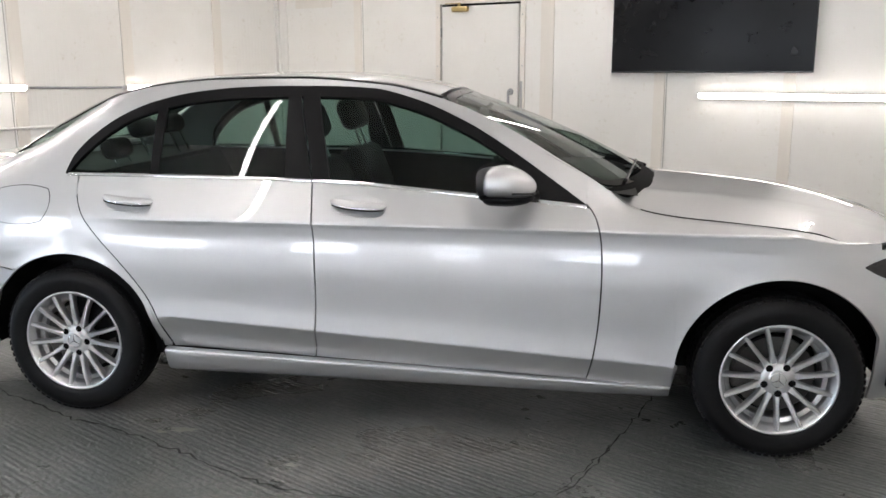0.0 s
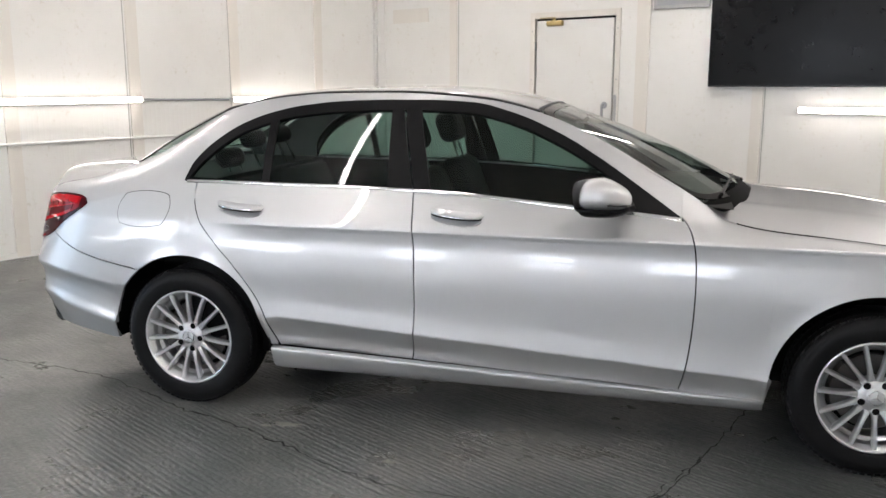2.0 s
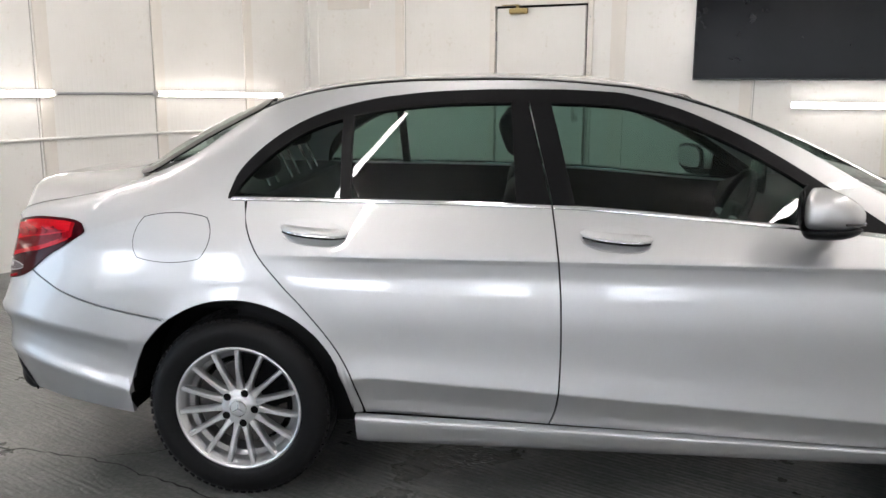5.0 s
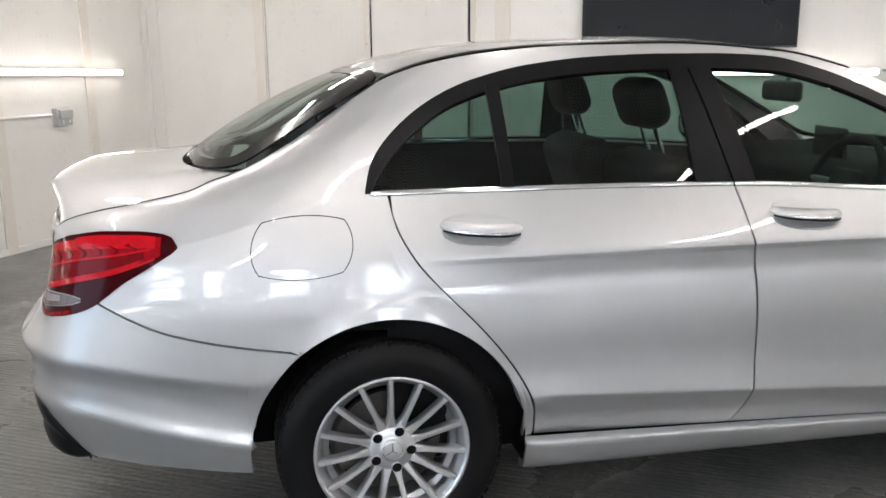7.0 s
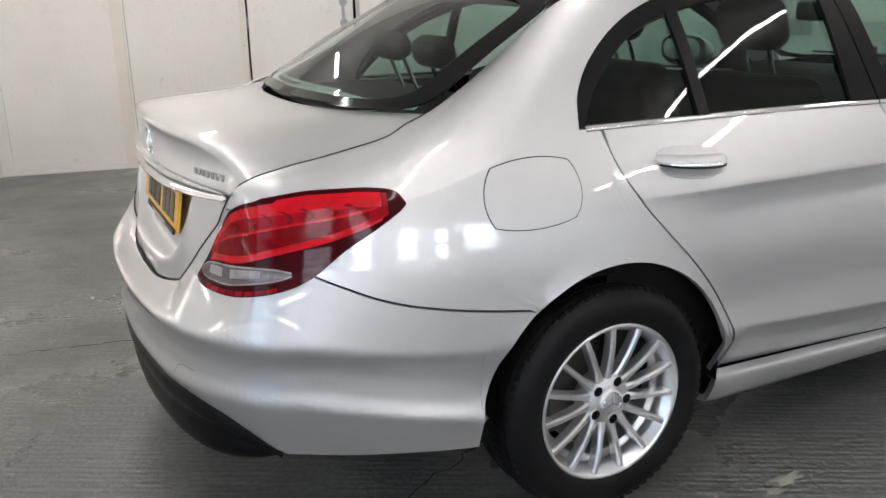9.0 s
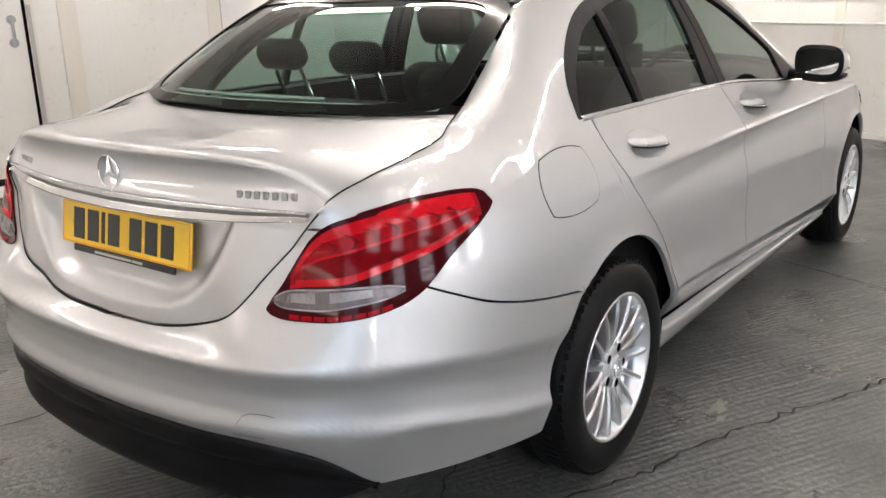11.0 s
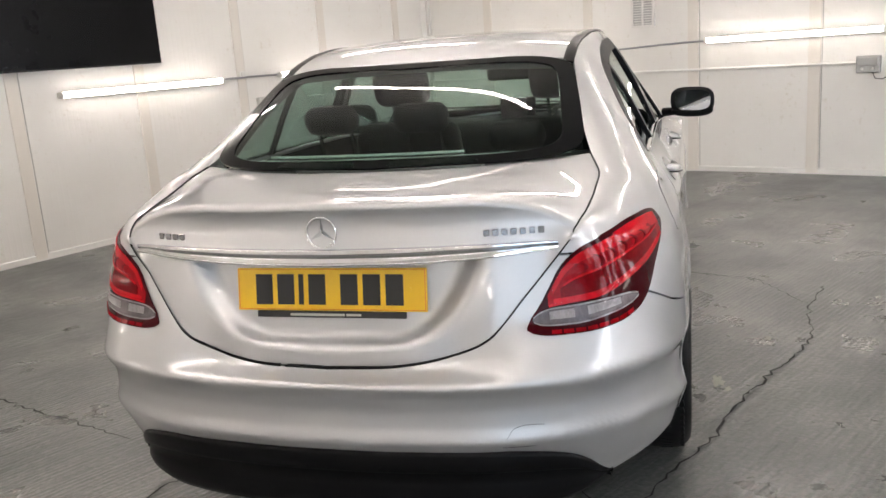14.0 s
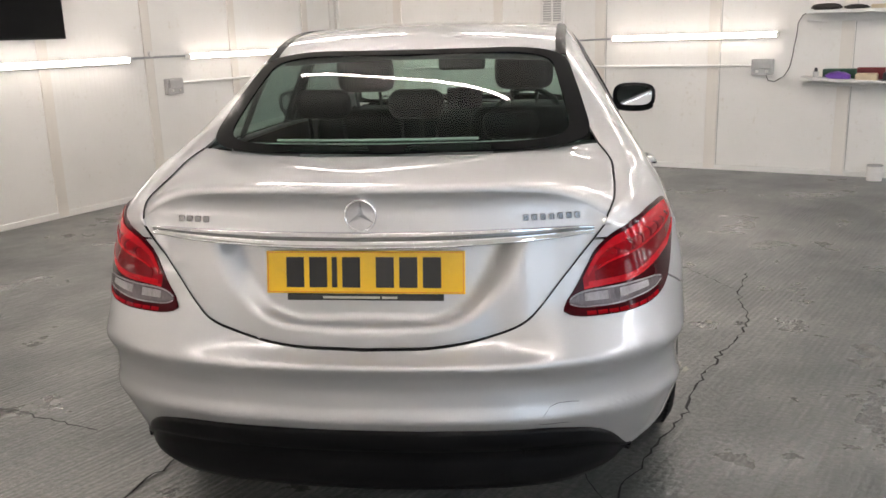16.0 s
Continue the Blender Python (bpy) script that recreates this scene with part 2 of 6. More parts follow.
def part(name, bm, mat, parent=None, label="", smooth=False):
    """Links a bmesh as one mesh object under a thing or a part."""
    me = bpy.data.meshes.new(name)
    bm.normal_update()
    bm.to_mesh(me)
    bm.free()
    if smooth:
        me.polygons.foreach_set("use_smooth", [True] * len(me.polygons))
    me.materials.append(mat)
    ob = new(name, me)
    ob.parent = parent
    return tagged(ob, label)


def add_box(bm, lo, hi, bevel=0.0, matrix=None):
    """Adds a box between two corners, its edges rounded by bevel."""
    b2 = bmesh.new()
    bmesh.ops.create_cube(b2, size=1.0)
    for v in b2.verts:
        v.co = Vector([lo[i] + (v.co[i] + 0.5) * (hi[i] - lo[i]) for i in range(3)])
    if bevel > 0:
        bmesh.ops.bevel(b2, geom=b2.edges[:], offset=bevel, segments=2, profile=0.5, affect="EDGES")
    if matrix:
        b2.transform(matrix)
    tmp = bpy.data.meshes.new("tmp")
    b2.to_mesh(tmp)
    b2.free()
    bm.from_mesh(tmp)
    bpy.data.meshes.remove(tmp)
    return bm


def box(lo, hi, bevel=0.0, matrix=None):
    return add_box(bmesh.new(), lo, hi, bevel, matrix)


def add_tube(bm, a, b, r, sides=12, r2=None):
    """Adds a capped round bar from a to b."""
    a, b = Vector(a), Vector(b)
    m = Matrix.Translation((a + b) / 2) @ (b - a).to_track_quat("Z", "Y").to_matrix().to_4x4()
    bmesh.ops.create_cone(bm, cap_ends=True, segments=sides, radius1=r, radius2=r if r2 is None else r2, depth=(b - a).length, matrix=m)
    return bm


def add_path(bm, pts, r, sides=6):
    """Adds a round cable along points."""
    pts = [Vector(p) for p in pts]
    rings = []
    for i, p in enumerate(pts):
        d = (pts[min(i + 1, len(pts) - 1)] - pts[max(i - 1, 0)]).normalized()
        q = d.to_track_quat("Z", "Y")
        rings.append([bm.verts.new(p + q @ Vector((r * math.cos(2 * math.pi * k / sides), r * math.sin(2 * math.pi * k / sides), 0))) for k in range(sides)])
    for r0, r1 in zip(rings, rings[1:]):
        for k in range(sides):
            bm.faces.new((r0[k], r0[(k + 1) % sides], r1[(k + 1) % sides], r1[k]))
    return bm


def spline(knots, x):
    """Smooth curve through (x, value) knots, with no overshoot."""
    xs, ys = [k[0] for k in knots], [k[1] for k in knots]
    if x <= xs[0]:
        return ys[0]
    if x >= xs[-1]:
        return ys[-1]
    i = max(j for j in range(len(xs) - 1) if xs[j] <= x)
    h = [xs[j + 1] - xs[j] for j in range(len(xs) - 1)]
    s = [(ys[j + 1] - ys[j]) / h[j] for j in range(len(xs) - 1)]

    def slope(j):
        if j == 0:
            return s[0]
        if j == len(xs) - 1:
            return s[-1]
        if s[j - 1] * s[j] <= 0:
            return 0.0
        w1, w2 = 2 * h[j] + h[j - 1], h[j] + 2 * h[j - 1]
        return (w1 + w2) / (w1 / s[j - 1] + w2 / s[j])

    t = (x - xs[i]) / h[i]
    m0, m1 = slope(i) * h[i], slope(i + 1) * h[i]
    return (2 * t**3 - 3 * t**2 + 1) * ys[i] + (t**3 - 2 * t**2 + t) * m0 + (3 * t**2 - 2 * t**3) * ys[i + 1] + (t**3 - t**2) * m1


# ---- the room: axes u along the television wall, v towards it ----
TURN = -23.12
ROOM = pose(0, 0, 0, 0, 0, TURN)
U0, U1, V0, V1, TOP = -3.686, 6.19, -6.2, 4.925, 2.95
THICK = 0.12


def in_room(ob, m=None):
    ob.matrix_world = ROOM @ m if m else ROOM
    return ob


def structure(name, bm, mat, label, category):
    return tagged(in_room(part(name, bm, mat)), label, category, kind="structure")


def thing(name, label, category, at=(0, 0, 0), turn=0.0, group="", room=True):
    """An empty at the base of a thing, which carries its parts."""
    e = new(name)
    e.empty_display_size = 0.1
    m = pose(*at, 0, 0, turn)
    e.matrix_world = ROOM @ m if room else m
    return tagged(e, label, category, group)


def floor_height(u, v):
    """The slab falls a little towards the corner beyond the door."""
    fall = -0.05 * min(1, max(0, (v - 1.0) / 3.9)) ** 1.2
    x = u * math.cos(radians(TURN)) - v * math.sin(radians(TURN))
    fall -= 0.018 * min(1.0, max(0.0, (x - 0.3) / 2.5))
    west = max(0, (1.0 - u) / 4.7)
    return fall - 0.14 * west**1.5 * max(0, (v - 0.5) / 4.4)


def build_floor():
    n = 44
    verts, faces = [], []
    for i in range(n + 1):
        for j in range(n + 1):
            u, v = U0 - 0.1 + (U1 - U0 + 0.2) * i / n, V0 - 0.1 + (V1 - V0 + 0.2) * j / n
            verts.append((u, v, floor_height(u, v)))
    for i in range(n):
        for j in range(n):
            a = i * (n + 1) + j
            faces.append((a, a + n + 1, a + n + 2, a + 1))
    ob = new("floor", mesh_of("floor", verts, faces, True))
    ob.data.materials.append(FLOOR)
    tagged(in_room(ob), "grey painted concrete floor, ridged, cracked and worn", "floor", kind="structure")


def build_walls():
    lo = -0.4
    doorway = (-1.405, -0.455, 2.14)
    bm = bmesh.new()
    add_box(bm, (U0 - THICK, V1, lo), (doorway[0], V1 + THICK, TOP))
    add_box(bm, (doorway[1], V1, lo), (U1 + THICK, V1 + THICK, TOP))
    add_box(bm, (doorway[0], V1, doorway[2]), (doorway[1], V1 + THICK, TOP))
    structure("wall_north", bm, WALL, "white-painted ribbed panel wall with a door", "wall")
    # the west wall has a wide open doorway beyond the tail of the car
    bm = bmesh.new()
    d0, d1, dz = -5.9, -3.2, 2.35
    add_box(bm, (U0 - THICK, V0, lo), (U0, d0, TOP))
    add_box(bm, (U0 - THICK, d1, lo), (U0, V1, TOP))
    add_box(bm, (U0 - THICK, d0, dz), (U0, d1, TOP))
    structure("wall_west", bm, WALL, "white-painted ribbed panel wall with an open doorway", "wall")
    bm = bmesh.new()
    add_box(bm, (U0 - 1.32, d0 - 1.2, -0.1), (U0 - 1.3, d1 + 1.2, 3.2))
    structure("backdrop", bm, OPEN_DAY, "bright overcast daylight beyond the open doorway", "sky")
    structure("ground", box((U0 - 1.3, d0 - 1.2, -0.35), (U0 - 0.05, d1 + 1.2, -0.02)), CHIP, "pale concrete yard beyond the doorway", "ground")
    structure("wall_east", box((U1, V0, lo), (U1 + THICK, V1, TOP)), WALL, "white-painted ribbed panel wall", "wall")
    # the wall behind the walk, with a glazed strip that lets daylight in
    bm = bmesh.new()
    g0, g1, z0, z1 = -1.8, 5.7, 1.46, 2.46
    add_box(bm, (U0 - THICK, V0 - THICK, lo), (g0, V0, TOP))
    add_box(bm, (g1, V0 - THICK, lo), (U1 + THICK, V0, TOP))
    add_box(bm, (g0, V0 - THICK, lo), (g1, V0, z0))
    add_box(bm, (g0, V0 - THICK, z1), (g1, V0, TOP))
    n, pier = 5, 0.40
    pitch = (g1 - g0) / n
    for k in range(1, n):
        u = g0 + pitch * k
        add_box(bm, (u - pier, V0 - THICK, z0), (u + pier, V0, z1))
    structure("wall_south", bm, WALL, "white-painted panel wall with a row of louvred windows", "wall")
    bm = bmesh.new()
    for k in range(n):
        ua, ub = g0 + pitch * k + (pier if k else 0), g0 + pitch * (k + 1) - (pier if k < n - 1 else 0)
        bars = [((ua, z0), (ua + 0.04, z1)), ((ub - 0.04, z0), (ub, z1)), ((ua + 0.04, z0), (ub - 0.04, z0 + 0.04)), ((ua + 0.04, z1 - 0.04), (ub - 0.04, z1))]
        for q in range(1, 5):
            z = z0 + (z1 - z0) * q / 5
            bars.append(((ua + 0.04, z - 0.035), (ub - 0.04, z + 0.035)))
        for lo2, hi2 in bars:
            add_box(bm, (lo2[0], V0 - 0.09, lo2[1]), (hi2[0], V0 - 0.03, hi2[1]))
    structure("window_1", bm, WHITE, "row of white-framed louvred windows with daylight beyond", "window")
    bm = box((g0 - 0.3, V0 - 0.5, z0 - 0.3), (g1 + 0.3, V0 - 0.48, z1 + 0.3))
    structure("backdrop", bm, DAYLIGHT, "bright overcast daylight beyond the window", "sky")
    structure("ceiling", box((U0 - THICK, V0 - THICK, TOP), (U1 + THICK, V1 + THICK, TOP + 0.1)), CEILING, "plain white ceiling", "ceiling")


def build_trim():
    """Cover strips over the panel joints, skirting boards and the metal corner angle."""
    for u in (-2.49, -0.17, 0.97, 2.10, 3.22, 4.36, 5.57):
        w = 0.05 if u != -0.17 else 0.07
        bm = box((u - w, V1 - 0.014, -0.25), (u + w, V1 - 0.0, TOP), 0.003)
        structure("trim_north", bm, BATTEN, "cream-painted cover strip over a wall joint", "trim")
    for v in (-3.1, -1.95, -0.77, 0.42, 1.59, 2.76, 3.95):
        structure("trim_west", box((U0, v - 0.06, -0.25), (U0 + 0.014, v + 0.06, TOP), 0.003), BATTEN, "cream-painted cover strip over a wall joint", "trim")
    for v in (-4.3, -3.15, -1.98, -0.79, 0.39, 1.55, 2.72, 4.03):
        structure("trim_east", box((U1 - 0.014, v - 0.055, -0.25), (U1, v + 0.055, TOP), 0.003), BATTEN, "cream-painted cover strip over a wall joint", "trim")
    # dark open joints beside some strips
    for u in (-2.42, 1.035, 3.275):
        structure("joint_north", box((u - 0.003, V1 - 0.005, -0.25), (u + 0.003, V1, TOP)), JOINT, "dark open joint between wall panels", "joint")
    for v in (-0.855, 0.325, 1.485):
        structure("joint_east", box((U1 - 0.005, v - 0.0025, -0.25), (U1, v + 0.0025, TOP)), JOINT, "dark open joint between wall panels", "joint")
    for v in (1.51, 2.70):
        structure("joint_west", box((U0, v - 0.003, -0.25), (U0 + 0.005, v + 0.003, TOP)), JOINT, "dark open joint between wall panels", "joint")
    bm = bmesh.new()
    add_box(bm, (U0, V1 - 0.05, -0.25), (U0 + 0.05, V1, TOP), 0.004)
    add_box(bm, (U0 + 0.05, V1 - 0.016, -0.25), (U0 + 0.16, V1, TOP), 0.004)
    structure("trim_corner_west", bm, WHITE, "pale grey metal corner angle with rivets", "trim")
    bm = bmesh.new()
    add_box(bm, (U1 - 0.05, V1 - 0.05, -0.25), (U1, V1, TOP), 0.004)
    add_box(bm, (U1 - 0.14, V1 - 0.014, -0.25), (U1 - 0.05, V1, TOP), 0.004)
    structure("trim_corner_east", bm, WHITE, "white metal corner angle", "trim")

    def skirting(name, a, b, side):
        n = 16
        bm = bmesh.new()
        cols = []
        for i in range(n + 1):
            t = i / n
            u, v = a[0] + (b[0] - a[0]) * t, a[1] + (b[1] - a[1]) * t
            z = floor_height(u, v)
            cols.append([bm.verts.new((u + side[0] * o, v + side[1] * o, z + h)) for o, h in ((0, 0.052), (0.013, 0.047), (0.015, -0.02))])
        for c0, c1 in zip(cols, cols[1:]):
            for q in range(2):
                bm.faces.new((c0[q], c1[q], c1[q + 1], c0[q + 1]))
        structure(name, bm, WHITE, "low white-painted skirting board, chipped", "baseboard")

    skirting("baseboard_north", (-0.40, V1), (U1, V1), (0, -1))
    skirting("baseboard_north", (U0, V1), (-1.46, V1), (0, -1))
    skirting("baseboard_west", (U0, -3.2), (U0, V1), (1, 0))
    skirting("baseboard_east", (U1, V0), (U1, V1), (-1, 0))
    skirting("baseboard_south", (U0, V0), (U1, V0), (0, 1))


def build_door():
    d = tagged(in_room(new("door_1")), "closed white-painted door with brass closer and steel handle plate", "door", kind="structure")
    zf = floor_height(-0.9, V1)
    z0 = zf + 0.125
    part("leaf", box((-1.385, V1 - 0.005, z0 + 0.02), (-0.487, V1 + 0.04, 2.105), 0.004), WALL, d)
    part("plinth", box((-1.455, V1 - 0.016, zf - 0.05), (-0.41, V1 + 0.06, z0 - 0.035), 0.004), WHITE, d, "white-painted plinth under the door")
    part("gap", box((-1.404, V1 + 0.03, z0 - 0.1), (-0.456, V1 + 0.1, 2.139)), UNDER, d, "dark gap round the door leaf")
    bm = bmesh.new()
    add_box(bm, (-1.455, V1 - 0.022, z0), (-1.40, V1, 2.19), 0.003)
    add_box(bm, (-0.462, V1 - 0.022, z0), (-0.41, V1, 2.19), 0.003)
    add_box(bm, (-1.40, V1 - 0.022, 2.125), (-0.462, V1, 2.19), 0.003)
    part("frame", bm, BATTEN, d, "cream-white metal door frame with screws")
    for u in (-1.43, -0.435):
        for z in (0.3, 0.9, 1.5, 2.0):
            part("screw", add_tube(bmesh.new(), (u, V1 - 0.026, z), (u, V1 - 0.02, z), 0.006, 8), GREY_METAL, d)
    # black strip put in for the shaded gap between leaf and plinth
    part("gap_strip", box((-1.40, V1 - 0.006, z0 - 0.035), (-0.46, V1 + 0.02, z0 + 0.004), 0.003), TRIM, d)
    bm = box((-1.24, V1 - 0.065, 2.045), (-1.05, V1 - 0.015, 2.10), 0.014)
    closer = part("door_closer", bm, BRASS, d, "brass door closer with a folding arm")
    bm = bmesh.new()
    add_box(bm, (-1.17, V1 - 0.05, 2.10), (-1.14, V1 - 0.035, 2.125))
    add_box(bm, (-1.32, V1 - 0.05, 2.125), (-1.14, V1 - 0.035, 2.135), 0.002, None)
    part("arm", bm, BRASS, closer)
    bm = bmesh.new()
    for z in (1.075, 1.245):
        add_tube(bm, (-0.57, V1 - 0.018, z), (-0.57, V1 - 0.005, z), 0.030, 20, 0.034)
        add_tube(bm, (-0.57, V1 - 0.055, z), (-0.57, V1 - 0.016, z), 0.011, 12)
    add_path(bm, [(-0.57, V1 - 0.055, 1.07 + 0.18 * k / 6) for k in range(7)], 0.013, 12)
    part("pull_handle", bm, GREY_METAL, d, "grey steel pull handle with two round plates")
    part("edge_angle", box((-0.458, V1 - 0.027, z0 - 0.03), (-0.428, V1 - 0.018, 1.35), 0.002), GREY_BOX, d, "worn grey metal edge beside the leaf")
    for z in (0.35, 1.05, 1.8):
        part("hinge", add_tube(bmesh.new(), (-1.392, V1 - 0.014, z), (-1.392, V1 - 0.014, z + 0.09), 0.008, 8), GREY_METAL, d)


def tube_lamp(a, b, wall, mat):
    """A lit tube batten from a to b; wall is the way to its wall or ceiling."""
    a, b, w = Vector(a), Vector(b), Vector(wall)
    lamp = thing("tube_lamp", "lit white tube lamp batten fixed to the wall" if w.z == 0 else "lit white tube lamp batten under the ceiling", "lamp", (a + b) / 2, group="tube lamps")
    d = (b - a).normalized()
    half = (b - a).length / 2
    side = d.cross(w)
    m = Matrix((side, w, d)).transposed().to_4x4()
    part("body", box((-0.027, 0.004, -half), (0.027, 0.045, half), 0.004, m), WHITE, lamp, "slim white batten body")
    bm = bmesh.new()
    add_tube(bm, Vector((0, 0, -half + 0.012)), Vector((0, 0, half - 0.012)), 1.0, 16)
    for v in bm.verts:
        v.co = m @ Vector((v.co.x * 0.0235, 0.003 + min(0.0, v.co.y) * 0.024, v.co.z))
    part("tube", bm, mat, lamp, "glowing white tube")
    for s in (-1, 1):
        part("end_cap", box((-0.021, -0.026, -0.014), (0.021, 0.045, 0.012), 0.004, m @ Matrix.Translation((0, 0, s * (half + 0.001)))), WHITE, lamp)
    return lamp


def build_lamps():
    off = 0.05
    for a, b, z in ((1.342, 2.956, 1.23), (3.69, 5.30, 1.235)):
        tube_lamp((a, V1 - off, z), (b, V1 - off, z), (0, 1, 0), TUBE)
    for a, b in ((0.01, 1.627), (2.68, 4.39), (-2.66, -1.04)):
        z0 = 1.312 if a < 2 else 1.262
        tube_lamp((U0 + off, a, 1.312 if a < 2 else 1.30), (U0 + off, b, z0), (-1, 0, 0), TUBE)
    for a, b in ((-0.197, 1.405), (2.38, 3.98)):
        tube_lamp((U1 - off, a, 1.285 if a < 2 else 1.237), (U1 - off, b, 1.277 if a < 2 else 1.237), (1, 0, 0), TUBE)
    # the south wall pair is added: no lamps are known there
    for a in (-3.2, 2.6):
        tube_lamp((a, V0 + off, 1.30), (a + 1.6, V0 + off, 1.30), (0, -1, 0), TUBE)
    # the -1.75 row and the 0.78 row's southmost run are added, unseen fill light
    for u, runs in ((-1.75, ((-2.2, -0.4), (0.2, 1.9), (2.5, 4.2))), (0.78, ((-5.2, -3.5), (-2.95, -1.25), (-0.36, 1.78), (2.95, 4.7))), (3.3, ((-2.3, -0.45), (0.0, 1.55), (2.15, 3.95)))):
        for a, b in runs:
            tube_lamp((u, a, TOP - off), (u, b, TOP - off), (0, 0, 1), CEILING_TUBE)


def build_wiring():
    """Conduits, cables and the grey sockets on the walls."""
    def conduit(name, pts, r, mat, label):
        tagged(in_room(part(name, add_path(bmesh.new(), pts, r, 8), mat, smooth=True)), label, "conduit")

    conduit("cable", [(U0 + 0.012, 1.65, 1.312), (U0 + 0.012, 2.1, 1.306), (U0 + 0.012, 2.66, 1.30)], 0.011, GREY_METAL, "grey cable between two tube lamps on the wall")
    conduit("conduit", [(U0 + 0.014, -1.5, 0.955), (U0 + 0.014, 1.6, 0.962), (U0 + 0.014, 2.5, 0.955), (U0 + 0.014, 3.38, 0.94)], 0.013, WHITE, "white conduit pipe running along the wall")
    conduit("cable", [(2.98, V1 - 0.012, 1.24), (3.3, V1 - 0.012, 1.243), (3.67, V1 - 0.012, 1.24)], 0.010, GREY_METAL, "grey cable between two tube lamps on the wall")
    conduit("conduit", [(3.58, V1 - 0.014, 0.985), (4.4, V1 - 0.014, 0.985), (5.9, V1 - 0.014, 0.99), (U1 - 0.03, V1 - 0.03, 0.99)], 0.013, WHITE, "white conduit pipe running along the wall")
    conduit("conduit", [(U1 - 0.014, 4.9, 0.99), (U1 - 0.014, 2.0, 0.995), (U1 - 0.014, 0.01, 1.0)], 0.013, WHITE, "white conduit pipe running along the wall")
    conduit("cable", [(U1 - 0.012, 1.43, 1.275), (U1 - 0.012, 1.9, 1.262), (U1 - 0.012, 2.36, 1.238)], 0.010, GREY_METAL, "grey cable between two tube lamps on the wall")
    pts = []
    for y, z in ((-0.11, 0.91), (-0.13, 0.86), (-0.19, 0.85), (-0.27, 0.90), (-0.315, 0.98), (-0.335, 1.08), (-0.345, 1.18), (-0.36, 1.27), (-0.365, 1.38), (-0.40, 1.45), (-0.46, 1.48), (-0.55, 1.485)):
        pts.append((U1 - 0.02 - (0.06 if z > 1.46 else 0), y, z))
    conduit("power_lead", pts, 0.0042, BLACK_CASE, "thin black power lead hanging from a socket to a shelf")

    def socket(at, axis, label):
        s = thing("socket", label, "socket", at)
        m = Matrix.Identity(4) if axis == "u" else Matrix.Rotation(radians(90), 4, "Z")
        bm = box((-0.1, -0.055, -0.075), (0.1, 0.0, 0.075), 0.008, m)
        part("back_box", bm, GREY_BOX, s)
        bm = box((-0.085, -0.075, -0.012), (0.085, -0.05, 0.062), 0.006, m)
        part("flap", bm, GREY_BOX, s, "hinged grey socket cover")
        for k in (-0.045, 0.045):
            part("switch", box((k - 0.012, -0.066, -0.05), (k + 0.012, -0.053, -0.026), 0.003, m), WHITE, s)

    socket((3.475, V1, 0.96), "u", "grey weatherproof double socket on a white conduit")
    for at, turn, label in (((U1, -0.075, 0.985), -90, "grey weatherproof double socket with a black lead"),
                            ((U0, 3.50, 0.918), 90, "grey weatherproof double socket on a white conduit")):
        s = thing("socket", label, "socket", at, turn)
        part("back_box", box((-0.1, -0.055, -0.075), (0.1, 0.0, 0.075), 0.008), GREY_BOX, s)
        part("flap", box((-0.085, -0.075, -0.012), (0.085, -0.05, 0.062), 0.006), GREY_BOX, s, "hinged grey socket cover")
        for k in (-0.045, 0.045):
            part("switch", box((k - 0.012, -0.066, -0.05), (k + 0.012, -0.053, -0.026), 0.003), WHITE, s)
    for u, z in ((3.235, 1.272), (-2.56, 1.235)):
        s = thing("round_fitting", "small round white fitting on a wall joint", "fitting", (u, V1, z))
        bm = add_tube(bmesh.new(), (0, -0.035, 0), (0, -0.014, 0), 0.026, 16)
        part("cap", bm, WHITE, s)
        part("base", add_tube(bmesh.new(), (0, -0.016, 0), (0, 0, 0), 0.036, 16), WHITE, s)


def build_tv():
    tv = thing("television", "large black flat television hung on the white wall", "television", (1.4125, V1, 1.432))
    w, h = 0.8825, 1.0
    part("back", box((-w + 0.08, -0.06, 0.06), (w - 0.08, -0.0, h - 0.06), 0.01), PLASTIC, tv)
    bm = bmesh.new()
    add_box(bm, (-w, -0.085, 0), (w, -0.06, h), 0.004)
    part("bezel", bm, BEZEL, tv, "thin black bezel")
    part("screen", box((-w + 0.008, -0.0875, 0.014), (w - 0.008, -0.084, h - 0.008)), SCREEN, tv, "dark glossy screen, switched off")
    cb = thing("grey_vent_box", "flat grey metal hatch beside the television", "hatch", (0.22, V1, 2.155))
    part("frame", box((-0.28, -0.035, 0), (0.27, 0, 0.36), 0.006), GREY_BOX, cb)
    part("panel", box((-0.245, -0.04, 0.035), (0.235, -0.03, 0.325), 0.003), GREY_METAL, cb)
    cv = thing("cover_plate", "plain cream cover plate on the wall", "plate", (-3.12, V1, 2.16))
    part("plate", box((-0.27, -0.012, 0), (0.27, 0, 0.16), 0.003), BATTEN, cv)


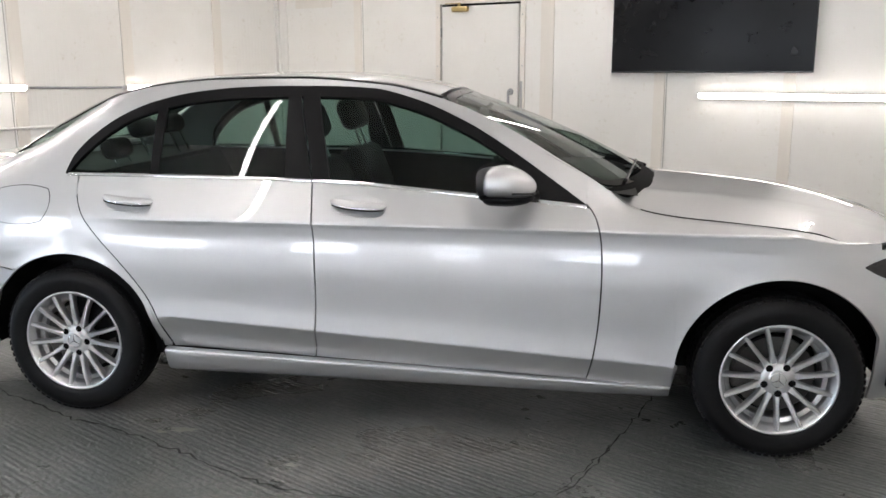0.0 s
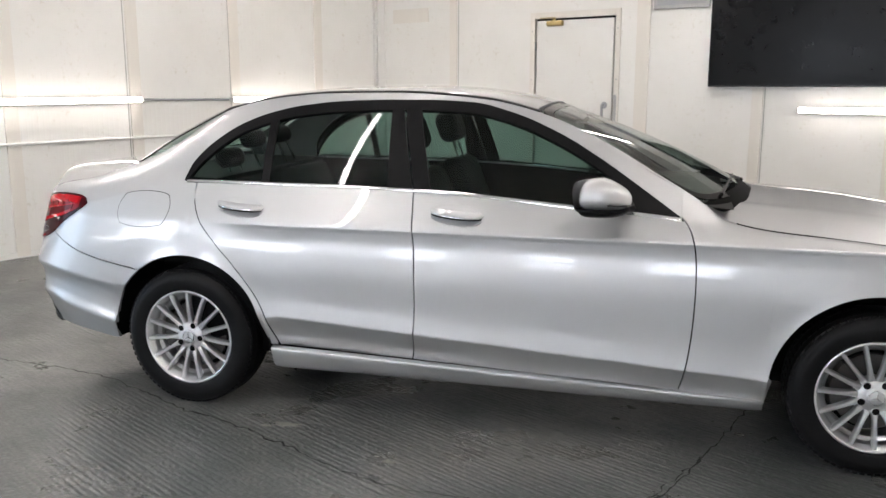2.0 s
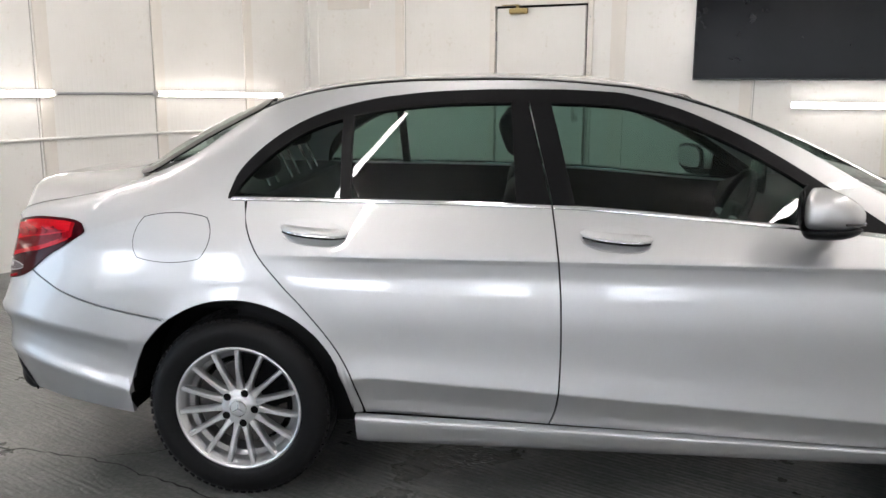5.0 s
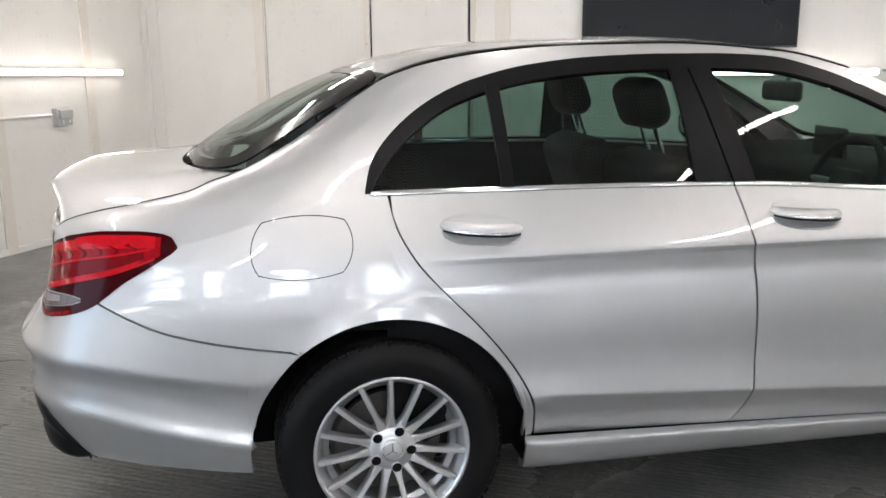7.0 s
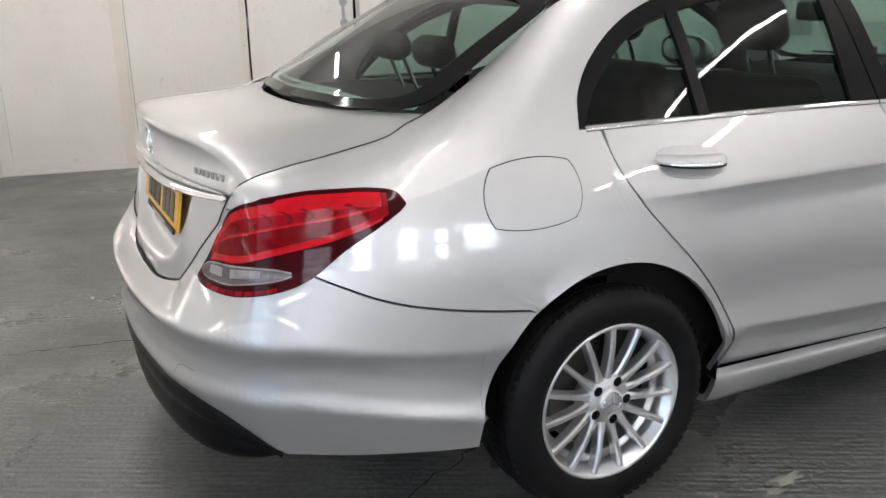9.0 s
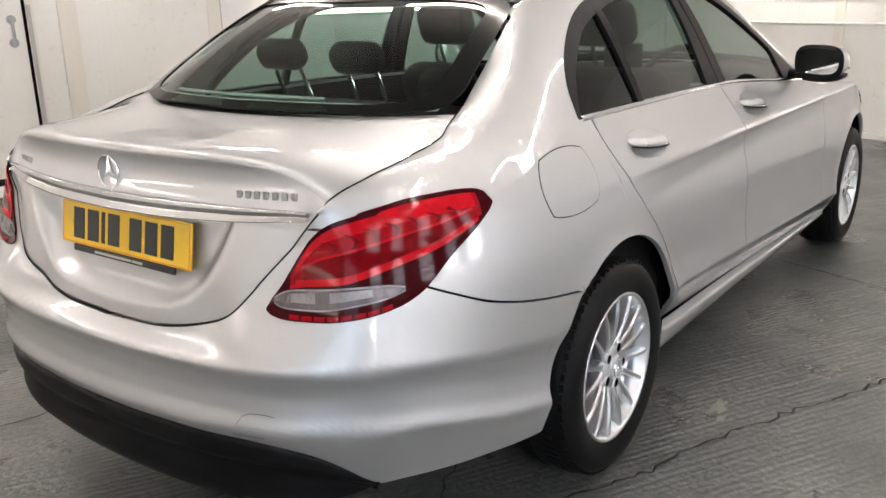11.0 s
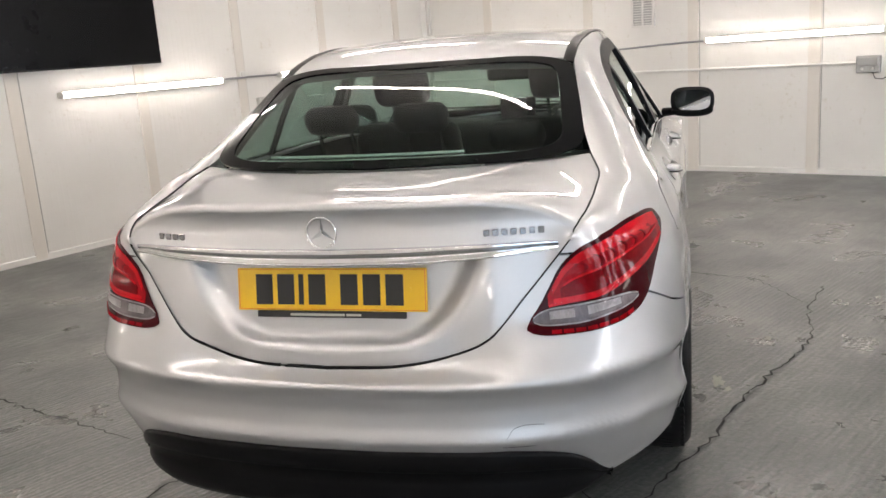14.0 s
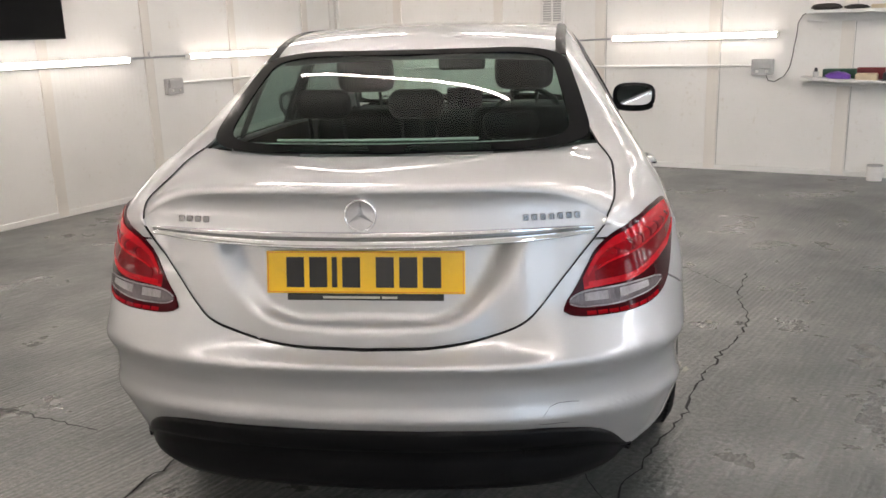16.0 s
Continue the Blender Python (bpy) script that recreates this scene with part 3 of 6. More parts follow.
def build_vent():
    v = thing("wall_vent", "white louvred vent high on the wall", "vent", (U1, 2.08, 1.45), -90)
    part("backing", box((-0.125, -0.02, 0), (0.125, 0, 0.40), 0.003), GREY_BOX, v)
    bm = bmesh.new()
    for lo, hi in (((-0.13, -0.035, 0), (-0.105, -0.0, 0.4)), ((0.105, -0.035, 0), (0.13, 0, 0.4)), ((-0.105, -0.035, 0), (0.105, 0, 0.02)), ((-0.105, -0.035, 0.38), (0.105, 0, 0.4)), ((-0.008, -0.036, 0.02), (0.008, 0, 0.38))):
        add_box(bm, lo, hi, 0.003)
    part("frame", bm, WHITE, v)
    for k in range(14):
        z = 0.03 + k * 0.025
        part("slat", box((-0.104, -0.032, z), (0.104, -0.012, z + 0.008), 0, Matrix.Translation((0, 0, 0))), WHITE, v)


def build_shelves():
    for z, thick, depth, label in ((1.465, 0.025, 0.30, "white-painted wooden wall shelf with odds and ends"), (0.885, 0.022, 0.30, "white-painted wooden wall shelf, slightly sagging")):
        s = thing("wall_shelf", label, "shelf", (U1, -0.44, z), group="wall shelves")
        bm = bmesh.new()
        n = 14
        rows = []
        for i in range(n + 1):
            y = -2.2 * i / n
            sag = -0.035 * math.sin(math.pi * min(1, i / n * 1.05)) if z < 1 else 0.0
            rows.append([bm.verts.new((x, y, sag + h)) for x, h in ((-depth, 0), (-depth, thick), (0, thick), (0, 0))])
        for r0, r1 in zip(rows, rows[1:]):
            for q in range(4):
                bm.faces.new((r0[q], r0[(q + 1) % 4], r1[(q + 1) % 4], r1[q]))
        bm.faces.new(rows[0][::-1])
        bm.faces.new(rows[-1])
        bmesh.ops.recalc_face_normals(bm, faces=bm.faces[:])
        part("board", bm, WHITE, s)
        part("batten", box((-0.022, -2.2, -0.075), (0, 0, -0.036 if z < 1 else 0.0), 0.003), WHITE, s, "white support batten under the board")
        for y in (-0.75, -1.9):
            bm = bmesh.new()
            add_box(bm, (-0.24, y - 0.012, -0.05), (0, y + 0.012, -0.037), 0.002)
            add_box(bm, (-0.022, y - 0.012, -0.22), (-0.008, y + 0.012, -0.037), 0.002)
            part("bracket", bm, WHITE, s)

    top, low = 1.4905, 0.889

    def lump(name, label, at, size, mat, seed, category):
        bm = bmesh.new()
        bmesh.ops.create_icosphere(bm, subdivisions=3, radius=1)
        for v in bm.verts:
            k = 1 + 0.25 * noise.noise(v.co * 2.1 + Vector((seed, 0, 0)))
            v.co = Vector((v.co.x * size[0] * k, v.co.y * size[1] * k, max(0.0, 0.5 + v.co.z * 0.62 * k) * size[2]))
        tagged(in_room(part(name, bm, mat, smooth=True), Matrix.Translation(at)), label, category)

    lump("rag", "crumpled dark rag on the upper shelf", (U1 - 0.2, -0.62, top), (0.07, 0.13, 0.05), DARK_CLOTH, 3, "rag")
    lump("glove", "dark work glove on the upper shelf", (U1 - 0.18, -0.86, top), (0.06, 0.10, 0.035), DARK_CLOTH, 5, "glove")

    def packet(name, label, lo, hi, mat, category, bevel=0.008):
        size = [b - a for a, b in zip(lo, hi)]
        ob = part(name, box((-size[0] / 2, -size[1] / 2, 0), (size[0] / 2, size[1] / 2, size[2]), bevel), mat)
        tagged(in_room(ob, Matrix.Translation(((lo[0] + hi[0]) / 2, (lo[1] + hi[1]) / 2, lo[2]))), label, category)
        return ob

    packet("cream_tray", "flat cream tray on the upper shelf", (U1 - 0.26, -1.35, top), (U1 - 0.04, -0.98, top + 0.035), CREAM, "tray")
    packet("black_tray", "flat black tray on the upper shelf", (U1 - 0.26, -1.9, top), (U1 - 0.04, -1.4, top + 0.03), BLACK_CASE, "tray")
    low = 0.882
    can = thing("spray_bottle", "small clear and dark spray bottle on the lower shelf", "bottle", (U1 - 0.2, -0.57, low))
    part("bottle", add_tube(bmesh.new(), (0, 0, 0), (0, 0, 0.07), 0.026, 14), GREY_BOX, can)
    part("cap", add_tube(bmesh.new(), (0, 0, 0.07), (0, 0, 0.105), 0.018, 12, 0.012), BLACK_CASE, can)
    packet("green_box", "dark green flat box on the lower shelf", (U1 - 0.16, -0.90, low - 0.01), (U1 - 0.05, -0.62, low + 0.09), DARK_GREEN, "box")
    lump("purple_cloth", "folded purple cloth on the lower shelf", (U1 - 0.22, -0.76, low - 0.012), (0.06, 0.10, 0.075), PURPLE, 8, "cloth")
    packet("maroon_folder", "long maroon folder on the lower shelf", (U1 - 0.10, -1.13, low - 0.02), (U1 - 0.07, -0.90, low + 0.10), MAROON, "folder", 0.004)
    packet("cream_block", "cream polishing block on the lower shelf", (U1 - 0.27, -1.08, low - 0.024), (U1 - 0.13, -0.90, low + 0.055), CREAM, "block", 0.015)
    case = thing("black_case", "black tool case with a handle on the lower shelf", "case", (U1 - 0.19, -1.31, low - 0.034))
    part("body", box((-0.09, -0.19, 0), (0.09, 0.19, 0.10), 0.015), BLACK_CASE, case)
    part("handle", add_path(bmesh.new(), [(-0.02, -0.09, 0.09), (-0.02, -0.075, 0.125), (-0.02, 0.075, 0.125), (-0.02, 0.09, 0.09)], 0.010, 8), BLACK_CASE, case)
    zf = floor_height(U1 - 0.2, -1.2)
    tin = thing("paint_tin", "small white tin standing on the floor", "tin", (U1 - 0.16, -1.12, zf))
    part("tin", add_tube(bmesh.new(), (0, 0, 0), (0, 0, 0.13), 0.065, 24), WHITE, tin)
    part("lid", add_tube(bmesh.new(), (0, 0, 0.13), (0, 0, 0.14), 0.068, 24), GREY_BOX, tin)


def crack(points, width, seed):
    """A jagged dark crack along the slab."""
    rnd = random.Random(seed)
    inv = ROOM.inverted()
    pts = []
    for (x0, y0), (x1, y1) in zip(points, points[1:]):
        n = max(2, int(math.hypot(x1 - x0, y1 - y0) / 0.035))
        for k in range(n):
            t = k / n
            pts.append((x0 + (x1 - x0) * t + rnd.uniform(-0.013, 0.013), y0 + (y1 - y0) * t + rnd.uniform(-0.013, 0.013)))
    pts.append(points[-1])
    bm = bmesh.new()
    rows = []
    for i, p in enumerate(pts):
        q0, q1 = Vector(pts[max(0, i - 1)]), Vector(pts[min(len(pts) - 1, i + 1)])
        d = (q1 - q0).normalized()
        nrm = Vector((-d.y, d.x))
        w = width * rnd.uniform(0.25, 1.2) * (0.3 if i in (0, len(pts) - 1) else 1)
        row = []
        for s in (-1, 1):
            c = Vector(p) + nrm * s * w * 0.5
            r = inv @ Vector((c.x, c.y, 0))
            row.append(bm.verts.new((c.x, c.y, floor_height(r.x, r.y) + 0.0045)))
        rows.append(row)
    for r0, r1 in zip(rows, rows[1:]):
        bm.faces.new((r0[0], r1[0], r1[1], r0[1]))
    bmesh.ops.recalc_face_normals(bm, faces=bm.faces[:])
    ob = part("floor_crack", bm, CRACK)
    tagged(ob, "jagged dark crack in the concrete floor", "crack", kind="structure")


def chip(at, size, seed):
    rnd = random.Random(seed)
    bm = bmesh.new()
    n = 16
    ring = []
    for k in range(n):
        a = 2 * math.pi * k / n
        r = rnd.uniform(0.45, 1.1)
        ring.append(bm.verts.new((at[0] + size[0] * r * math.cos(a), at[1] + size[1] * r * math.sin(a), 0.003 - 0.018 * min(1.0, max(0.0, (at[0] - 0.3) / 2.5)))))
    bm.faces.new(ring)
    tagged(part("floor_chip", bm, CHIP), "pale chip of bare concrete in the floor paint", "chip", kind="structure")


def build_floor_marks():
    crack([(-2.6, -0.35), (-1.6, -0.55), (-0.95, -0.61), (-0.65, -0.66), (-0.27, -0.82), (0.0, -0.97), (0.28, -1.06), (0.59, -1.2), (0.88, -1.35), (1.12, -1.45), (1.37, -1.46), (1.62, -1.50), (1.98, -1.62)], 0.010, 1)
    crack([(2.06, -1.34), (2.12, -1.26), (2.24, -0.98), (2.45, -0.39), (2.6, 0.1)], 0.008, 2)
    crack([(1.2, 5.0), (0.35, 2.8), (0.16, 2.3), (-0.04, 1.8), (-0.12, 1.55), (-0.25, 1.2)], 0.010, 3)
    crack([(-1.9, 1.15), (-1.0, 1.0), (-0.89, 0.91), (-0.75, 0.88), (-0.45, 0.8), (0.1, 0.6)], 0.010, 4)
    crack([(-0.65, -0.66), (-0.3, -0.5), (0.1, -0.3)], 0.006, 5)
    crack([(1.62, -1.50), (2.08, -1.29), (2.29, -0.85)], 0.006, 6)
    chip((0.535, -1.01), (0.075, 0.03), 1)
    chip((0.46, -1.045), (0.03, 0.02), 4)
    chip((1.08, -1.25), (0.03, 0.02), 2)
    chip((-0.9, 1.6), (0.02, 0.012), 3)


build_floor()
build_walls()
build_trim()
build_door()
build_lamps()
build_wiring()
build_tv()
build_vent()
build_shelves()
build_floor_marks()


# ---- the car: x forward from the rear axle, y to its left, z up from the floor ----
CAR = thing("car", "silver four-door saloon car parked on the grey floor", "car", room=False)

# plan outline at bumper height, from the tail's middle round the corner to the nose
OUTLINE = [(-1.082, 0), (-1.075, 0.2), (-1.047, 0.42), (-0.989, 0.60), (-0.890, 0.742), (-0.75, 0.823), (-0.55, 0.870), (-0.3, 0.891),
           (0, 0.898), (0.5, 0.896), (1.1, 0.896), (1.7, 0.900), (2.3, 0.903), (2.84, 0.903), (3.1, 0.888), (3.33, 0.83), (3.49, 0.70), (3.58, 0.5), (3.62, 0.25), (3.63, 0)]


def dense_outline():
    """The outline as closely spaced points, with the way along it at each."""
    pts = []
    ctrl = [Vector((OUTLINE[1][0], -OUTLINE[1][1]))] + [Vector(p) for p in OUTLINE] + [Vector((OUTLINE[-2][0], -OUTLINE[-2][1]))]
    for i in range(1, len(ctrl) - 2):
        p0, p1, p2, p3 = ctrl[i - 1:i + 3]
        for k in range(24):
            t = k / 24
            pts.append(0.5 * (2 * p1 + (p2 - p0) * t + (2 * p0 - 5 * p1 + 4 * p2 - p3) * t * t + (3 * p1 - p0 - 3 * p2 + p3) * t**3))
    pts.append(ctrl[-2])
    run = [0.0]
    for a, b in zip(pts, pts[1:]):
        run.append(run[-1] + (b - a).length)
    return np.array([tuple(p) for p in pts]), np.array(run)


OUT_PTS, OUT_RUN = dense_outline()
LAST = OUT_RUN[-1]


def plan(a):
    """Point of the outline at the run a, and the way inwards there."""
    x, y = np.interp(a, OUT_RUN, OUT_PTS[:, 0]), np.interp(a, OUT_RUN, OUT_PTS[:, 1])
    e = 0.02
    dx = np.interp(a + e, OUT_RUN, OUT_PTS[:, 0]) - np.interp(a - e, OUT_RUN, OUT_PTS[:, 0])
    dy = np.interp(a + e, OUT_RUN, OUT_PTS[:, 1]) - np.interp(a - e, OUT_RUN, OUT_PTS[:, 1])
    n = math.hypot(dx, dy)
    nx, ny = dy / n, -dx / n
    w = min(1.0, max(0.0, (x + 0.6) / 0.35)) * min(1.0, max(0.0, (3.25 - x) / 0.2))
    nx, ny = nx * (1 - w), ny * (1 - w) - w
    n = math.hypot(nx, ny)
    return x, y, nx / n, ny / n


def run_at(x):
    """The run at which the side of the outline has this x."""
    i0 = 20
    return float(np.interp(x, OUT_PTS[i0:-20, 0], OUT_RUN[i0:-20]))


# inset of the skin from the outline, by height, at five places round the car
HEIGHTS = [0.17, 0.22, 0.27, 0.32, 0.37, 0.43, 0.455, 0.50, 0.535, 0.57, 0.605, 0.632, 0.66, 0.74, 0.79, 0.834, 0.85]
INSETS = [
    (0.00, [0.12, 0.10, 0.08, 0.065, 0.045, 0.018, 0.007, 0.016, 0.019, 0.014, 0.003, 0.080, 0.088, 0.094, 0.100, 0.106, 0.110]),
    (0.34, [0.12, 0.10, 0.08, 0.065, 0.045, 0.019, 0.008, 0.017, 0.019, 0.014, 0.002, 0.060, 0.084, 0.095, 0.102, 0.108, 0.112]),
    (0.53, [0.12, 0.10, 0.09, 0.075, 0.050, 0.022, 0.011, 0.019, 0.020, 0.013, 0.000, 0.014, 0.034, 0.080, 0.092, 0.104, 0.110]),
    (0.80, [0.12, 0.105, 0.09, 0.075, 0.052, 0.026, 0.015, 0.023, 0.023, 0.015, -0.001, 0.006, 0.014, 0.034, 0.047, 0.060, 0.066]),
    (run_at(-0.42), [0.07, 0.06, 0.055, 0.050, 0.034, 0.015, 0.005, 0.018, 0.021, 0.015, 0.000, 0.001, 0.003, 0.012, 0.021, 0.032, 0.036]),
    (run_at(-0.25), [0.07, 0.06, 0.055, 0.050, 0.034, 0.015, 0.005, 0.018, 0.021, 0.015, 0.000, 0.001, 0.003, 0.012, 0.021, 0.032, 0.036]),
    (run_at(0.05), [0.06, 0.05, 0.04, 0.035, 0.020, 0.002, 0.002, 0.004, 0.004, 0.004, 0.004, 0.004, 0.005, 0.012, 0.021, 0.031, 0.033]),
    (run_at(0.45), [0.118, 0.108, 0.092, 0.063, 0.030, -0.006, -0.002, 0.005, 0.0075, 0.008, 0.0078, 0.008, 0.0095, 0.0195, 0.0295, 0.0275, 0.022]),
    (run_at(2.2), [0.118, 0.108, 0.092, 0.063, 0.030, -0.005, -0.001, 0.005, 0.0075, 0.008, 0.0078, 0.008, 0.0095, 0.0195, 0.0295, 0.0275, 0.021]),
    (run_at(2.8), [0.118, 0.108, 0.092, 0.060, 0.028, -0.002, 0.004, 0.004, 0.004, 0.004, 0.004, 0.004, 0.006, 0.018, 0.024, 0.025, 0.021]),
    (run_at(3.2), [0.07, 0.05, 0.03, 0.020, 0.012, 0.008, 0.006, 0.005, 0.005, 0.005, 0.007, 0.010, 0.015, 0.030, 0.045, 0.06, 0.068]),
    (LAST, [0.10, 0.06, 0.03, 0.010, 0.002, 0.0, 0.0, 0.0, 0.004, 0.010, 0.03, 0.04, 0.06, 0.10, 0.125, 0.15, 0.165]),
]
# belt line (top of the doors, shoulder of the wings) and rail (roof ditch, edge of boot lid and bonnet): run, inset, height
BELT_SIDE = [(-0.3, 0.803, 0.97), (-0.04, 0.768, 1.022), (0.5, 0.768, 1.020), (1.03, 0.768, 1.012), (1.73, 0.776, 0.965), (2.15, 0.786, 0.932), (2.4, 0.806, 0.890), (2.8, 0.81, 0.868), (3.1, 0.80, 0.82)]
RAIL_SIDE = [(-0.40, 0.619, 1.073), (-0.26, 0.585, 1.136), (-0.09, 0.553, 1.245), (0.055, 0.525, 1.332), (0.18, 0.525, 1.371), (0.36, 0.531, 1.401), (0.6, 0.536, 1.419), (0.9, 0.540, 1.423), (1.3, 0.535, 1.397), (1.55, 0.547, 1.340),
             (1.8, 0.588, 1.237), (2.05, 0.648, 1.098), (2.20, 0.688, 1.010), (2.25, 0.700, 0.974), (2.33, 0.715, 0.922), (2.48, 0.732, 0.892), (2.7, 0.742, 0.873), (3.0, 0.735, 0.84), (3.2, 0.70, 0.79)]


def line(corner, side):
    rows = list(corner)
    for x, y, z in side:
        a = run_at(x)
        rows.append((a, plan(a)[1] - y, z))
    return [(r[0], r[1]) for r in rows], [(r[0], r[2]) for r in rows]


BELT_IN, BELT_Z = line([(0, 0.115, 0.93), (0.6, 0.098, 0.925), (0.68, 0.090, 0.925), (0.8, 0.086, 0.922), (1.12, 0.064, 0.912)], BELT_SIDE)
RAIL_IN, RAIL_Z = line([(0, 0.14, 1.0), (0.60, 0.100, 0.928), (0.663, 0.0915, 0.928), (0.698, 0.099, 0.948), (0.746, 0.123, 0.968), (0.841, 0.157, 0.984), (0.958, 0.186, 0.998), (1.062, 0.206, 1.013), (1.175, 0.221, 1.034), (1.233, 0.242, 1.054)], RAIL_SIDE)
BELT_IN.append((LAST, 0.2)), BELT_Z.append((LAST, 0.86)), RAIL_IN.append((LAST, 0.35)), RAIL_Z.append((LAST, 0.88))
BULGE = [(0, 0.0), (0.6, 0.012), (0.70, 0.004), (0.80, 0.012), (run_at(-0.6), 0.030), (run_at(-0.42), 0.038), (run_at(0), 0.024), (run_at(0.4), 0.020), (run_at(0.9), 0.020), (run_at(1.5), 0.015), (run_at(2.1), 0.010), (run_at(2.4), 0.003), (LAST, 0.004)]


def inset_low(a, z):
    for i in range(len(INSETS) - 1):
        if INSETS[i][0] <= a <= INSETS[i + 1][0]:
            break
    (a0, d0), (a1, d1) = INSETS[i], INSETS[i + 1]
    t = min(1, max(0, (a - a0) / (a1 - a0)))
    t = t * t * (3 - 2 * t)
    x = plan(a)[0]
    if 0.4 < x < 2.75:
        # the lower crease of the doors falls towards the front
        z -= (0.45 - 0.055 * (x - 0.43) - 0.43) * min(1, (x - 0.4) / 0.05, (2.75 - x) / 0.1) * max(0.0, min(1.0, (0.62 - z) / 0.12))
    if x < -0.2:
        # the bumper's ridges fall towards the wheel
        near = min(1.0, max(0.0, (x + 0.80) / 0.42))
        z += near * (0.058 * max(0.0, min(1.0, (0.72 - z) / 0.12)) + 0.036 * max(0.0, min(1.0, (0.54 - z) / 0.10)))
    if z < (0.455 if x < -0.2 else 0.50):
        v0, v1 = float(np.interp(z, HEIGHTS, d0)), float(np.interp(z, HEIGHTS, d1))
    else:
        v0, v1 = spline(list(zip(HEIGHTS, d0)), z), spline(list(zip(HEIGHTS, d1)), z)
    return v0 + (v1 - v0) * t


ARCHES = ((0.0, 0.318, 0.376), (2.885, 0.300, 0.384))


def flare(x, z):
    """The small lip round the wheel openings."""
    for cx, cz, r in ARCHES:
        d = math.hypot(x - cx, z - cz) - r
        if -0.02 < d < 0.07:
            return (0.0015 if x < -0.2 and z < 0.62 else 0.007) * (1 - max(0, d) / 0.07) ** 2
    return 0.0


def low(a, z, out=0.0):
    """Skin below the belt line."""
    x, y, nx, ny = plan(a)
    zs = spline(BELT_Z, a)
    if z <= 0.85:
        d = inset_low(a, z)
    else:
        dA, dS = inset_low(a, 0.85), spline(BELT_IN, a)
        t = (z - 0.85) / max(0.01, zs - 0.85)
        d = dA + (dS - dA) * t**1.12
    d -= flare(x, z) + out
    return Vector((x + nx * d, y + ny * d, z))


def up(a, t, out=0.0):
    """Skin above the belt line: t from 0 at the belt to 1 at the rail."""
    x, y, nx, ny = plan(a)
    i0, z0, i1, z1 = spline(BELT_IN, a), spline(BELT_Z, a), spline(RAIL_IN, a), spline(RAIL_Z, a)
    d, z = i0 + (i1 - i0) * t, z0 + (z1 - z0) * t
    n = math.hypot(i1 - i0, z1 - z0) or 1
    b = 4 * t * (1 - t) * spline(BULGE, a) * (0.6 + 0.8 * t) + out
    d, z = d - b * (z1 - z0) / n, z + b * (i1 - i0) / n
    return Vector((x + nx * d, y + ny * d, z))


def up_at(x, z, out=0.0):
    """Skin above the belt line at a height."""
    a = run_at(x)
    t0, t1 = 0.0, 1.0
    for _ in range(18):
        tm = (t0 + t1) / 2
        if up(a, tm).z < z:
            t0 = tm
        else:
            t1 = tm
    return up(a, (t0 + t1) / 2, out)


def side_at(x, z, out=0.0):
    a = run_at(x)
    return low(a, z, out) if z <= spline(BELT_Z, a) else up_at(x, z, out)


CENTRE = Vector((0.9, 0, 0.75))


def sheet(bm, rows, lip=0.0, mirror=False, flip_to=CENTRE, lips=(1, 1, 1, 1)):
    """Adds a grid of points as a panel facing away from the car's middle, its edges turned in by lip."""
    rows = [[Vector((p.x, -p.y, p.z)) if mirror else Vector(p) for p in r] for r in rows]
    n, m = len(rows), len(rows[0])
    mid, mid2, mid3 = rows[n // 2][m // 2], rows[n // 2][m // 2 - 1], rows[n // 2 - 1][m // 2]
    nrm = (mid2 - mid).cross(mid3 - mid)
    ref = mid - flip_to
    turn = nrm.dot(ref) < 0
    vs = [[bm.verts.new(p) for p in r] for r in rows]

    def face(*q):
        if len({tuple(round(c, 6) for c in v.co) for v in q}) < 3:
            return
        try:
            bm.faces.new(q[::-1] if turn else q)
        except ValueError:
            pass

    for i in range(n - 1):
        for j in range(m - 1):
            face(vs[i][j], vs[i][j + 1], vs[i + 1][j + 1], vs[i + 1][j])
    if lip:
        def normal(i, j):
            a, b = rows[min(i + 1, n - 1)][j] - rows[max(i - 1, 0)][j], rows[i][min(j + 1, m - 1)] - rows[i][max(j - 1, 0)]
            c = b.cross(a)
            c = c.normalized() if c.length > 1e-9 else Vector((0, 0, 0))
            return -c if turn else c

        def lip_run(idx):
            top = [bm.verts.new(rows[i][j]) for i, j in idx]
            bot = [bm.verts.new(rows[i][j] - normal(i, j) * lip) for i, j in idx]
            for k in range(len(idx) - 1):
                q = (top[k], top[k + 1], bot[k + 1], bot[k])
                try:
                    bm.faces.new(q[::-1] if turn else q)
                except ValueError:
                    pass

        if lips[0]:
            lip_run([(0, j) for j in range(m)][::-1])
        if lips[1]:
            lip_run([(n - 1, j) for j in range(m)])
        if lips[2]:
            lip_run([(i, 0) for i in range(n)])
        if lips[3]:
            lip_run([(i, m - 1) for i in range(n)][::-1])
    return bm


def both(name, rows, mat, lip=0.012, label="", parent=None, lips=(1, 1, 1, 1)):
    """The panel on the right-hand side and its mirror on the left."""
    obs = []
    for mirror in (True, False):
        p = parent[len(obs)] if parent else CAR
        obs.append(part(name, sheet(bmesh.new(), rows, lip, mirror, lips=lips), mat, p, label, True))
    return obs


def steps(a, b, n):
    return [a + (b - a) * k / n for k in range(n + 1)]


GAP = 0.0028
